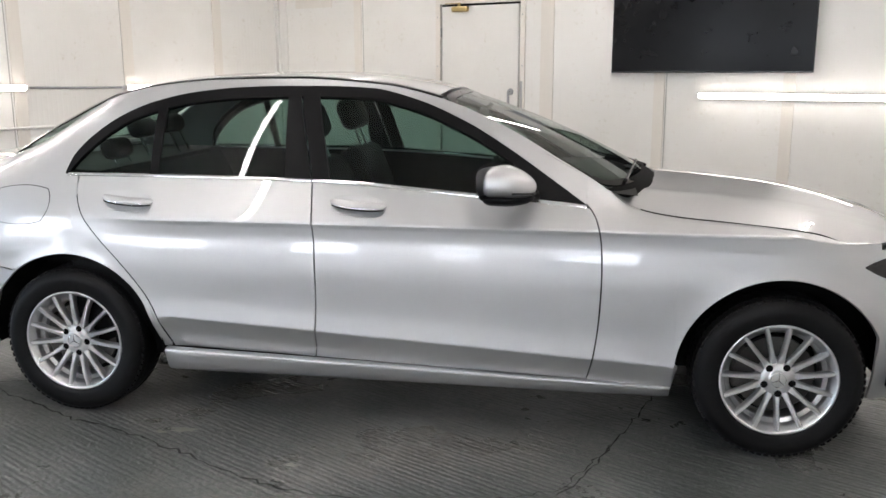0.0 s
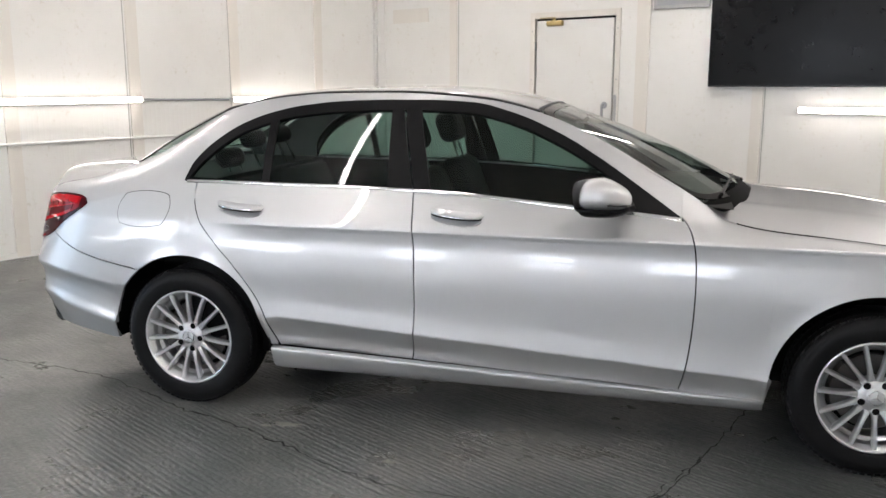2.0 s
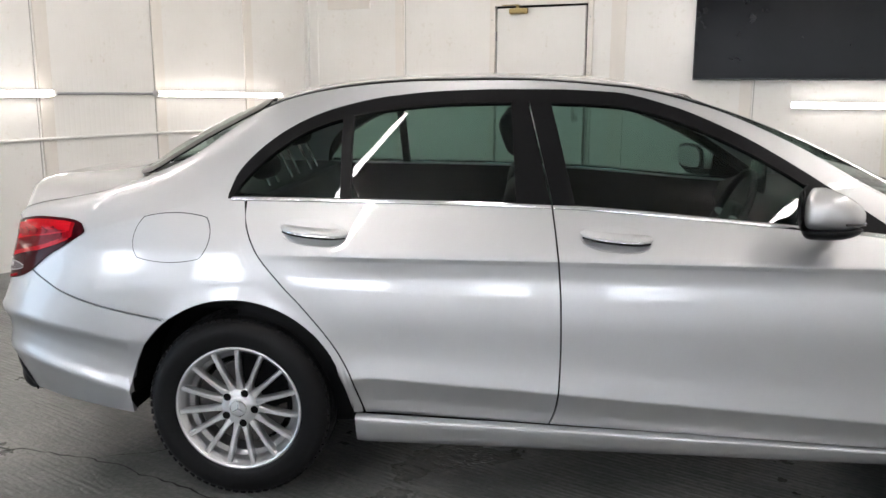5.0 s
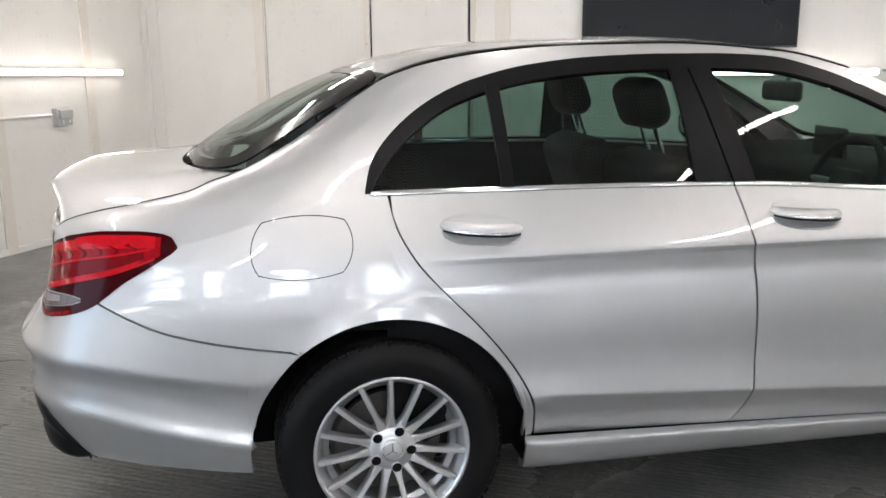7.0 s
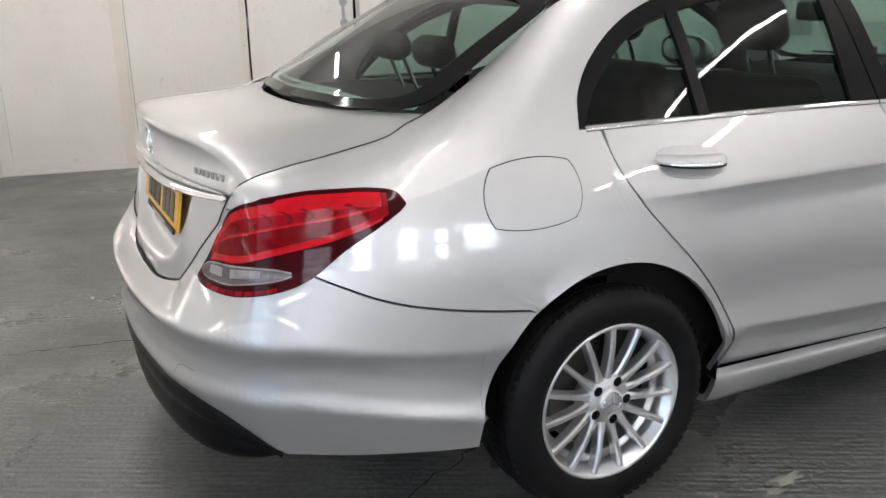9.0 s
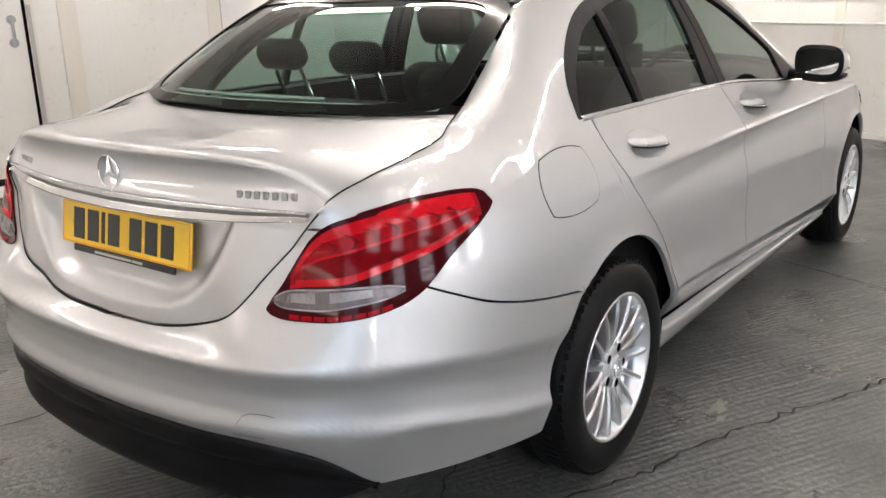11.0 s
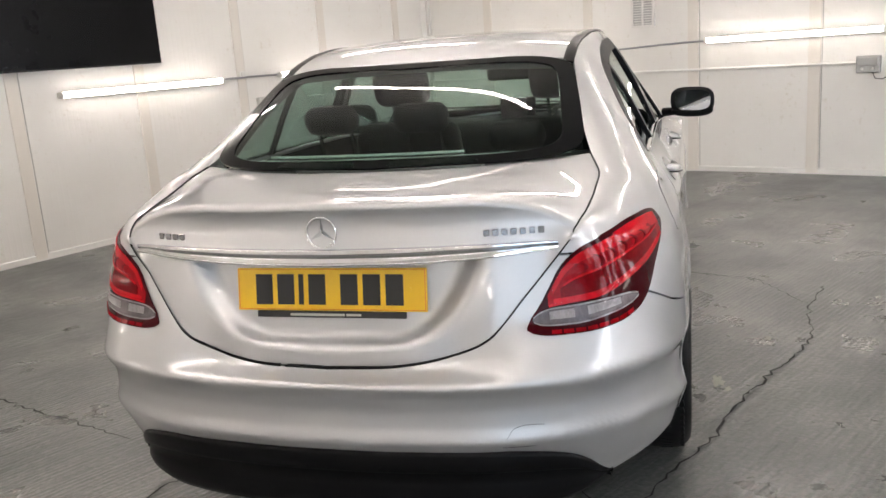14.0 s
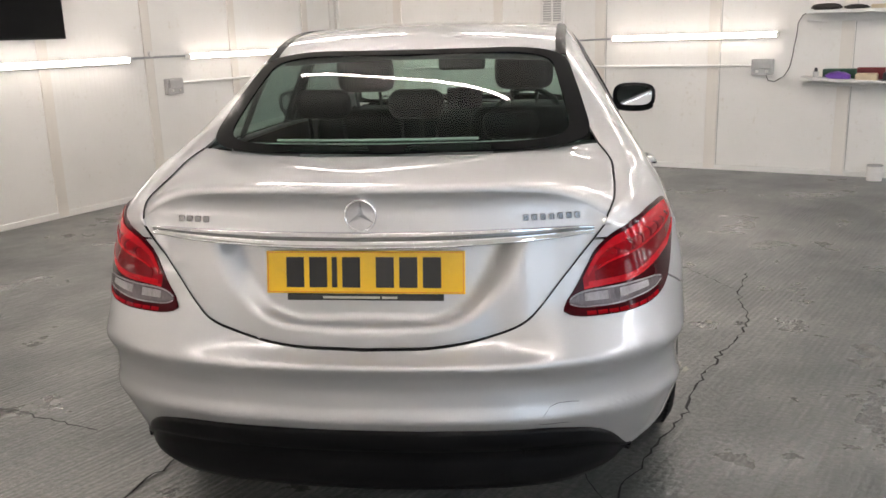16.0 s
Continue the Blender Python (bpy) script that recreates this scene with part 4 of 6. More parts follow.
# door edges, wheel openings and window outline: curves by height or by length
REAR_EDGE = [(0.26, 0.432), (0.30, 0.425), (0.43, 0.400), (0.51, 0.362), (0.59, 0.308), (0.68, 0.232), (0.76, 0.155), (0.85, 0.078), (0.93, 0.035), (0.98, 0.022), (1.03, 0.022)]
MID_EDGE = [(0.24, 1.040), (0.28, 1.052), (0.35, 1.070), (0.45, 1.079), (0.55, 1.081), (0.70, 1.078), (0.84, 1.068), (0.93, 1.057), (1.02, 1.044)]
FRONT_EDGE = [(0.21, 2.155), (0.24, 2.165), (0.36, 2.190), (0.46, 2.204), (0.56, 2.211), (0.68, 2.214), (0.76, 2.212), (0.84, 2.203), (0.89, 2.188), (0.94, 2.155)]
WINDOW_TOP = [(-0.045, 1.030), (-0.036, 1.062), (-0.028, 1.088), (0.0, 1.133), (0.055, 1.190), (0.14, 1.252), (0.22, 1.293), (0.30, 1.322), (0.475, 1.361), (0.69, 1.382), (0.9, 1.388), (1.03, 1.388), (1.25, 1.379), (1.43, 1.338), (1.66, 1.244), (1.825, 1.151), (2.0, 1.038), (2.15, 0.938)]
SEAM = [(0.0, 0.893), (0.60, 0.893), (0.69, 0.893), (0.72, 0.878), (0.85, 0.80), (run_at(-0.70), 0.735), (run_at(-0.6), 0.695), (run_at(-0.4), 0.648), (run_at(-0.24), 0.6225)]
BOOT_EDGE = [(0.0, 0.632), (0.15, 0.636), (0.24, 0.645), (0.32, 0.660), (0.38, 0.681), (0.42, 0.705), (0.453, 0.739), (0.496, 0.792), (0.541, 0.845), (0.580, 0.893), (0.604, 0.923), (0.622, 0.945)]


def sill_top(x):
    return 0.296 - 0.026 * (x - 0.41)


def arch(x, cx, r=0.384, cz=0.318):
    d = r * r - (x - cx) ** 2
    return cz + math.sqrt(d) if d > 0 else 0.0


def belt(x):
    return spline(BELT_Z, run_at(x))


def lower_crease(x):
    """Height of the crease along the foot of the doors."""
    return 0.45 - 0.055 * (x - 0.43)


def creased(lo, hi, k, n, x):
    """The k-th of n heights from lo to hi, with rows kept on the lower and the upper crease."""
    c, e = lower_crease(x), round(n * 0.70)
    stops = [(0, lo)]
    if c - 0.02 > lo:
        b = round(n * 0.15)
        stops += [(b - 1, c - 0.009), (b, c - 0.002), (b + 1, c + 0.002), (b + 2, c + 0.009)]
    stops += [(q, min(v, hi - (n - q) * 0.0004)) for q, v in ((e, 0.832), (e + 1, 0.8365), (e + 2, 0.848), (e + 3, 0.852), (n, hi))]
    return float(np.interp(k, [q[0] for q in stops], [q[1] for q in stops]))


def build_doors():
    # rear doors
    rows = []
    for k in range(54):
        row = []
        for u in steps(0, 1, 24):
            zb = sill_top(0.42 + u * 0.63) + 0.002
            zt = belt(0.03 + u * 1.0) - 0.006
            z = creased(zb, zt, k, 53, 0.42 + u * 0.65)
            xa, xb = spline(REAR_EDGE, z) + GAP, spline(MID_EDGE, z) - GAP
            x = xa + (xb - xa) * u
            row.append(low(run_at(x), min(z, belt(x) - 0.004)))
        rows.append(row)
    rear = both("rear_door", rows, PAINT, 0.014)
    rows = []
    for k in range(54):
        row = []
        for u in steps(0, 1, 30):
            zb = sill_top(1.06 + u * 1.1) + 0.002
            zt = belt(1.04 + u * 1.11) - 0.006
            z = creased(zb, zt, k, 53, 1.08 + u * 1.10)
            xa, xb = spline(MID_EDGE, z) + GAP, spline(FRONT_EDGE, z) - GAP
            x = xa + (xb - xa) * u
            row.append(low(run_at(x), min(z, belt(x) - 0.004)))
        rows.append(row)
    front = both("front_door", rows, PAINT, 0.014)
    # handles: a bowl in the skin, a curved grip over it
    for obs, x0 in ((rear, 0.265), (front, 1.25)):
        for ob, s in zip(obs, (-1, 1)):
            bm = bmesh.new()
            grid = []
            for i in range(17):
                row = []
                t = i / 16 * 2 - 1
                for j in range(11):
                    w = (j / 10 * 2 - 1)
                    hgt = 0.040 * math.sqrt(max(0, 1 - abs(t) ** 2.6))
                    z = 0.922 - 0.008 * t + w * hgt
                    p = side_at(x0 + t * 0.118, z, 0.0006 + 0.0030 * max(abs(t), abs(w)) ** 4)
                    row.append(p)
                grid.append(row)
            sheet(bm, grid, 0.004, s < 0)
            part("handle_bowl", bm, PAINT, ob, "scooped bowl behind the handle", True)
            bm = bmesh.new()
            grid = []
            for i in range(25):
                t = i / 24 * 2 - 1
                row = []
                lift = 0.034 * (1 - abs(t) ** 4) + 0.004
                hgt = 0.0145 * math.sqrt(max(0.02, 1 - abs(t) ** 6))
                zc = 0.930 - 0.008 * t - 0.004 * (1 - t * t)
                for j in range(9):
                    ang = math.pi * (j / 8)
                    z = zc - math.cos(ang) * hgt
                    p = side_at(x0 + t * 0.116, z, lift * 0.55 + lift * 0.45 * math.sin(ang))
                    row.append(p)
                grid.append(row)
            sheet(bm, grid, 0.010, s < 0)
            grip = part("handle", bm, PAINT, ob, "silver door handle with a chrome strip", True)
            # black strip paints in the shadow below the grip
            bm = bmesh.new()
            grid = []
            for i in range(25):
                t = i / 24 * 2 - 1
                zc = 0.916 - 0.008 * t - 0.004 * (1 - t * t)
                lift = 0.034 * (1 - abs(t) ** 4) + 0.005
                grid.append([side_at(x0 + t * 0.108, zc + w * 0.0022, lift * 0.92) for w in (-1, 0, 1)])
            sheet(bm, grid, 0.004, s < 0)
            part("shadow_strip", bm, TRIM, grip, "dark strip standing in for the shadow under the grip", True)
            bm = bmesh.new()
            grid = []
            for i in range(25):
                t = i / 24 * 2 - 1
                zc = 0.9225 - 0.008 * t - 0.004 * (1 - t * t)
                lift = 0.034 * (1 - abs(t) ** 4) + 0.0058
                grid.append([side_at(x0 + t * 0.106, zc + w * 0.0028, lift * (0.99 - 0.04 * abs(w))) for w in (-1, 0, 1)])
            sheet(bm, grid, 0.003, s < 0)
            part("chrome_strip", bm, CHROME, grip, "thin chrome strip along the grip", True)
    return rear, front


def build_side_body():
    # quarter panel below the belt line, round the wheel opening to the lamp
    rows = []
    xs = steps(0.418, 0.30, 8)[:-1] + steps(0.30, 0.03, 16)[:-1] + steps(0.03, -0.24, 16)[:-1] + steps(-0.24, -0.60, 16)
    runs = [run_at(x) for x in xs] + steps(run_at(-0.60), 0.672, 26)[1:] + [0.664, 0.656, 0.648, 0.641]
    for a in runs:
        x = plan(a)[0]
        if a >= run_at(-0.24):
            bottom = max(arch(x, 0.0), 0.30)
        else:
            bottom = spline(SEAM, a) + GAP
        top = spline(BELT_Z, a)
        if a < 0.70:
            top = min(top, spline(BOOT_EDGE, low(a, 0.905).y + 0.002) - 0.004)
        if x > 0.022:
            # under the slanting door edge
            lo_z, hi_z = 0.30, 1.03
            for _ in range(24):
                mid_z = (lo_z + hi_z) / 2
                if spline(REAR_EDGE, mid_z) > x + GAP:
                    lo_z = mid_z
                else:
                    hi_z = mid_z
            top = max(bottom + 0.001, lo_z)
        if x < 0.0 and a < run_at(-0.24) and top < bottom:
            top = bottom + 0.001
        rows.append([low(a, z) for z in steps(bottom, top, 30)])
    both("quarter_panel", rows, PAINT, 0.014, lips=(1, 1, 1, 0))
    # pillar and shoulder above it, up to the roof, the rear glass and the boot lid
    rows = []
    for a in [0.668, 0.68, 0.69, 0.70, 0.715, 0.73, 0.75, 0.77, 0.80, 0.84, 0.88, 0.93, 0.98, 1.03] + [run_at(x) for x in steps(-0.60, -0.045, 26)]:
        rows.append([up(a, t) for t in steps(0, 0.998, 18)])
    both("rear_pillar", rows, PAINT, 0.010, lips=(0, 0, 0, 1))
    rows = []
    for x in [-0.045, -0.042, -0.036, -0.028, -0.018] + steps(-0.008, 2.15, 90):
        a = run_at(x)
        z0 = spline(WINDOW_TOP, x)
        # t of the lower edge
        lo_t, hi_t = 0.0, 1.0
        for _ in range(18):
            tm = (lo_t + hi_t) / 2
            if up(a, tm).z < z0:
                lo_t = tm
            else:
                hi_t = tm
        rows.append([up(a, lo_t + (0.985 - lo_t) * k / 10) for k in range(11)])
    both("roof_rail", rows, PAINT, 0.008, lips=(0, 0, 1, 1))
    # front wing
    rows = []
    cols = steps(0, 0.27, 27) + steps(0.276, 0.30, 14) + steps(0.304, 0.40, 18) + steps(0.415, 1.0, 36)
    for u in cols:
        xb = 2.20 + u * 1.04
        row = []
        zb = max(arch(xb, 2.885, 0.391, 0.300), 0.225 if xb < 2.5 else 0.0)
        if xb > 3.21:
            zb = max(zb, 0.33)
        a = run_at(xb)
        zt = spline(BELT_Z, a)
        for k in range(41):
            z = creased(zb, zt, k, 40, xb)
            x = xb + (spline(FRONT_EDGE, z) + GAP - 2.20) * max(0, 1 - u / 0.2)
            row.append(low(run_at(x), z))
        for t in steps(0, 0.985, 10)[1:]:
            x = xb + (2.1505 - 2.20) * max(0, 1 - u / 0.2)
            row.append(up(run_at(x), t))
        rows.append(row)
    both("front_wing", rows, PAINT, 0.014)
    # sills
    rows = []
    for x in steps(0.395, 2.49, 50):
        e = min(1, (x - 0.39) / 0.03, (2.495 - x) / 0.03)
        zt, zb = sill_top(x) - 0.001, 0.182
        row = []
        for f, d in ((0, 0.12), (0.08, 0.080), (0.25, 0.064), (0.5, 0.052), (0.75, 0.042), (0.90, 0.038), (0.95, 0.040), (0.985, 0.048), (1.0, 0.075)):
            z = zb + (zt - zb) * f
            px, py = plan(run_at(x))[:2]
            row.append(Vector((px, py - d - 0.01 * (1 - max(0, e)), z)))
        rows.append(row)
    both("sill", rows, PAINT, 0.02, "silver side sill")


INSERT_TOP = [(0.0, 0.434), (0.45, 0.430), (0.57, 0.417), (0.63, 0.400), (0.68, 0.374), (0.72, 0.345), (0.76, 0.316), (0.80, 0.300), (0.88, 0.302), (1.1, 0.297), (run_at(-0.4), 0.280)]


def build_bumpers():
    runs = steps(0.0, 0.36, 10)[:-1] + steps(0.36, 0.640, 30)[:-1] + steps(0.640, run_at(-0.42), 30)[:-1] + steps(run_at(-0.42), run_at(-0.39), 3)[:-1] + steps(run_at(-0.39), run_at(-0.372), 14)[:-1] + steps(run_at(-0.372), run_at(-0.238), 12)
    rows = []
    for a in runs:
        x, y, nx, ny = plan(a)
        zt = spline(SEAM, a) - GAP if a > 0.6399 else min(spline(BOOT_EDGE, low(a, 0.62 + 0.27 * (a / 0.64) ** 4).y + 0.002) - 0.006, 0.890)
        if x > -0.3835:
            zb = arch(x, 0.0)
        else:
            zb = spline(INSERT_TOP, a)
        rows.append([low(a, z) for z in steps(zb, max(zt, zb + 0.002), 40)])
    full = [[Vector((p.x, -p.y, p.z)) for p in r] for r in rows[:0:-1]] + rows
    bumper = part("rear_bumper", sheet(bmesh.new(), full, 0.016, False), PAINT, CAR, "silver rear bumper", True)
    # dark lower insert
    rows = []
    for a in steps(0, 0.80, 44):
        x, y, nx, ny = plan(a)
        zt = spline(INSERT_TOP, a) + 0.004
        h = zt - spline([(0, 0.235), (0.5, 0.238), (0.62, 0.250), (0.72, 0.268), (0.80, 0.296)], a)
        deep = 1 - 0.55 * (max(0.0, a - 0.5) / 0.30) ** 2
        lead = inset_low(a, zt) - 0.006
        row = []
        for f, d in ((0, 0.020), (0.03, 0.004), (0.08, 0.001), (0.24, 0.004), (0.31, 0.008), (0.35, 0.022), (0.50, 0.018), (0.66, 0.016), (0.80, 0.022), (0.92, 0.040), (1.0, 0.09)):
            d = lead + d * deep
            row.append(Vector((x + nx * d, y + ny * d, zt - h * f)))
        rows.append(row)
    full = [[Vector((p.x, -p.y, p.z)) for p in r] for r in rows[:0:-1]] + rows
    part("lower_insert", sheet(bmesh.new(), full, 0.02, False), TRIM, bumper, "black plastic lower bumper insert", True)
    # towing eye cover
    ring = []
    bm = bmesh.new()
    for y, z in ((0.452, 0.442), (0.462, 0.467), (0.478, 0.489), (0.50, 0.497), (0.535, 0.497), (0.553, 0.495)):
        a = float(np.interp(y, OUT_PTS[:200, 1], OUT_RUN[:200]))
        ring.append([low(a, z - 0.0007, 0.0008), low(a, z + 0.0007, 0.0008)])
    sheet(bm, ring, 0, True)
    ring = []
    for y in steps(0.452, 0.528, 4):
        a = float(np.interp(y, OUT_PTS[:200, 1], OUT_RUN[:200]))
        ring.append([low(a, 0.4413, 0.0008), low(a, 0.4427, 0.0008)])
    sheet(bm, ring, 0, True)
    part("tow_eye_cover", bm, TRIM, bumper, "outline of the square towing eye cover")
    # seam shadow between bumper and quarter panel is an open gap; the nose is one bumper
    rows = []
    for a in steps(run_at(3.235), LAST, 30):
        rows.append([low(a, z) for z in steps(0.22, 0.66, 18)])
    full = rows + [[Vector((p.x, -p.y, p.z)) for p in r] for r in rows[-2::-1]]
    fb = part("front_bumper", sheet(bmesh.new(), full, 0.016, False), PAINT, CAR, "silver front bumper", True)
    rows = []
    for a in steps(LAST - 0.5, LAST, 12):
        rows.append([low(a, z, 0.006) for z in steps(0.40, 0.66, 8)])
    full = rows + [[Vector((p.x, -p.y, p.z)) for p in r] for r in rows[-2::-1]]
    grille = part("grille", sheet(bmesh.new(), full, 0.012, False), GLOSS_BLACK, fb, "black radiator grille", True)
    for z in (0.49, 0.57):
        rows = [[low(a, z + o, 0.014) for o in (-0.012, 0, 0.012)] for a in steps(LAST - 0.47, LAST, 10)]
        full = rows + [[Vector((p.x, -p.y, p.z)) for p in r] for r in rows[-2::-1]]
        part("bar", sheet(bmesh.new(), full, 0.006, False), CHROME, grille, "", True)
    # headlamps and upper nose
    rows = []
    for a in steps(run_at(3.17), LAST - 0.55, 16):
        e = (a - run_at(3.17)) / (LAST - 0.55 - run_at(3.17))
        c, h = 0.738 - 0.03 * e, 0.003 + 0.080 * math.sin(math.pi * min(1, e * 0.85)) ** 0.8
        rows.append([low(a, c + w * h * 0.9, 0.004) for w in (-1, -0.6, -0.2, 0.2, 0.6, 1)])
    for mirror in (True, False):
        h = part("headlamp", sheet(bmesh.new(), rows, 0.01, mirror), GLOSS_BLACK, CAR, "clear headlamp with dark inner", True)
    rows = []
    for a in steps(run_at(3.235), LAST, 26):
        rows.append([low(a, z) for z in steps(0.66, 0.80, 6)])
    full = rows + [[Vector((p.x, -p.y, p.z)) for p in r] for r in rows[-2::-1]]
    part("nose_panel", sheet(bmesh.new(), full, 0.01, False), PAINT, CAR, "", True)


def rail_point(x):
    return up(run_at(x), 1.0)


ROOF_MID = [(-0.06, 1.338), (0.0, 1.360), (0.06, 1.378), (0.17, 1.403), (0.3, 1.423), (0.56, 1.442), (0.87, 1.449), (1.14, 1.441), (1.4, 1.407), (1.56, 1.367), (1.6, 1.35)]


def build_roof():
    rows = []
    for k in range(41):
        f = k / 40
        row = []
        for w in steps(-1, 1, 36):
            x0 = 0.060 - 0.085 * (1 - w * w)
            x1 = 1.545 - 0.015 * w * w
            x = x0 + (x1 - x0) * f
            r = rail_point(x)
            y = w * (r.y - 0.030)
            z = r.z + (spline(ROOF_MID, x) - r.z) * (1 - abs(w) ** 2.3) + 0.002
            row.append(Vector((x, y, z)))
        rows.append(row)
    part("roof", sheet(bmesh.new(), rows, 0.012, False), PAINT, CAR, "silver roof panel", True)
    rows = [[Vector((p.x, p.y * 0.97, p.z - 0.035)) for p in r] for r in rows]
    part("headlining", sheet(bmesh.new(), rows, 0.0, False), HEADLINING, CAR, "pale grey headlining", True)
    # black ditch strips
    rows = []
    for x in steps(0.03, 1.55, 44):
        r = rail_point(x)
        rows.append([r + Vector((0, dy, dz)) for dy, dz in ((-0.034, 0.001), (-0.026, 0.0055), (-0.006, 0.0045), (0.004, 0.0))])
    both("ditch_strip", rows, TRIM, 0.004, "black strip along the roof edge")


def rear_screen(w, f, out=0.0):
    """Point of the rear screen: w across from -1 to 1, f from its foot to its head."""
    xb, zb, yb = -0.575 + 0.175 * abs(w) ** 2.4, 1.070 + 0.002 * w * w, 0.610
    xt, yt = 0.054 - 0.085 * (1 - w * w), 0.524
    r = rail_point(0.055)
    zt = r.z + (spline(ROOF_MID, xt) - r.z) * (1 - abs(w) ** 2.3)
    x, y, z = xb + (xt - xb) * f, w * (yb + (yt - yb) * f), zb + (zt - zb) * f
    z += 4 * f * (1 - f) * 0.030 * (1 - 0.55 * w * w) + out
    return Vector((x - out * 0.4, y, z))


def front_screen(w, f, out=0.0):
    xb, yb, zb = 2.43 - 0.20 * abs(w) ** 2.2, 0.705, 0.985
    zb = 1.0 - 0.012 * w * w
    xt, yt = 1.555 - 0.01 * w * w, 0.545
    zt = 1.338 + (1.364 - 1.338) * (1 - w * w)
    z = zb + (zt - zb) * f + 4 * f * (1 - f) * (0.030 - 0.02 * w * w) + out
    return Vector((xb + (xt - xb) * f + out * 0.4, w * (yb + (yt - yb) * f), z))


def frame_and_pane(fn, w_in, f0, f1, glass, frame_label, glass_label, name, power):
    """A screen: a black printed border and the clear pane inside it."""
    n = 64
    rows = []
    for k in range(n + 1):
        t = 2 * math.pi * (k % n) / n
        c, s = math.cos(t), math.sin(t)
        cw, cf = math.copysign(abs(c) ** (2 / power), c), math.copysign(abs(s) ** (2 / power), s)
        row = []
        for t2 in (0, 0.25, 0.5, 0.75, 1):
            w = cw * (1 + (w_in - 1) * t2)
            f = (0.5 + 0.5 * cf) * (1 - t2) + ((f0 + f1) / 2 + (f1 - f0) / 2 * cf) * t2
            row.append(fn(w, f, 0.0015))
        rows.append(row)
    fr = part(name, sheet(bmesh.new(), rows, 0.006, False, lips=(0, 0, 1, 1)), BORDER, CAR, frame_label, True)
    rows = [[fn(w, f, -0.002) for w in steps(-0.985, 0.985, 24)] for f in steps(0.02, 0.985, 16)]
    part("pane", sheet(bmesh.new(), rows, 0.0, False), glass, fr, glass_label, True)
    return fr


BOOT_ROWS = []


def boot_x(y, z):
    """Depth of the boot lid's rear face at a place on it."""
    def along(r):
        pts = r[22:]
        return float(np.interp(-z, [-p.z for p in pts], [p.x for p in pts])), float(np.interp(-z, [-p.z for p in pts], [p.y for p in pts]))

    cols = [along(r) for r in BOOT_ROWS]
    return float(np.interp(y, [c[1] for c in cols], [c[0] for c in cols]))


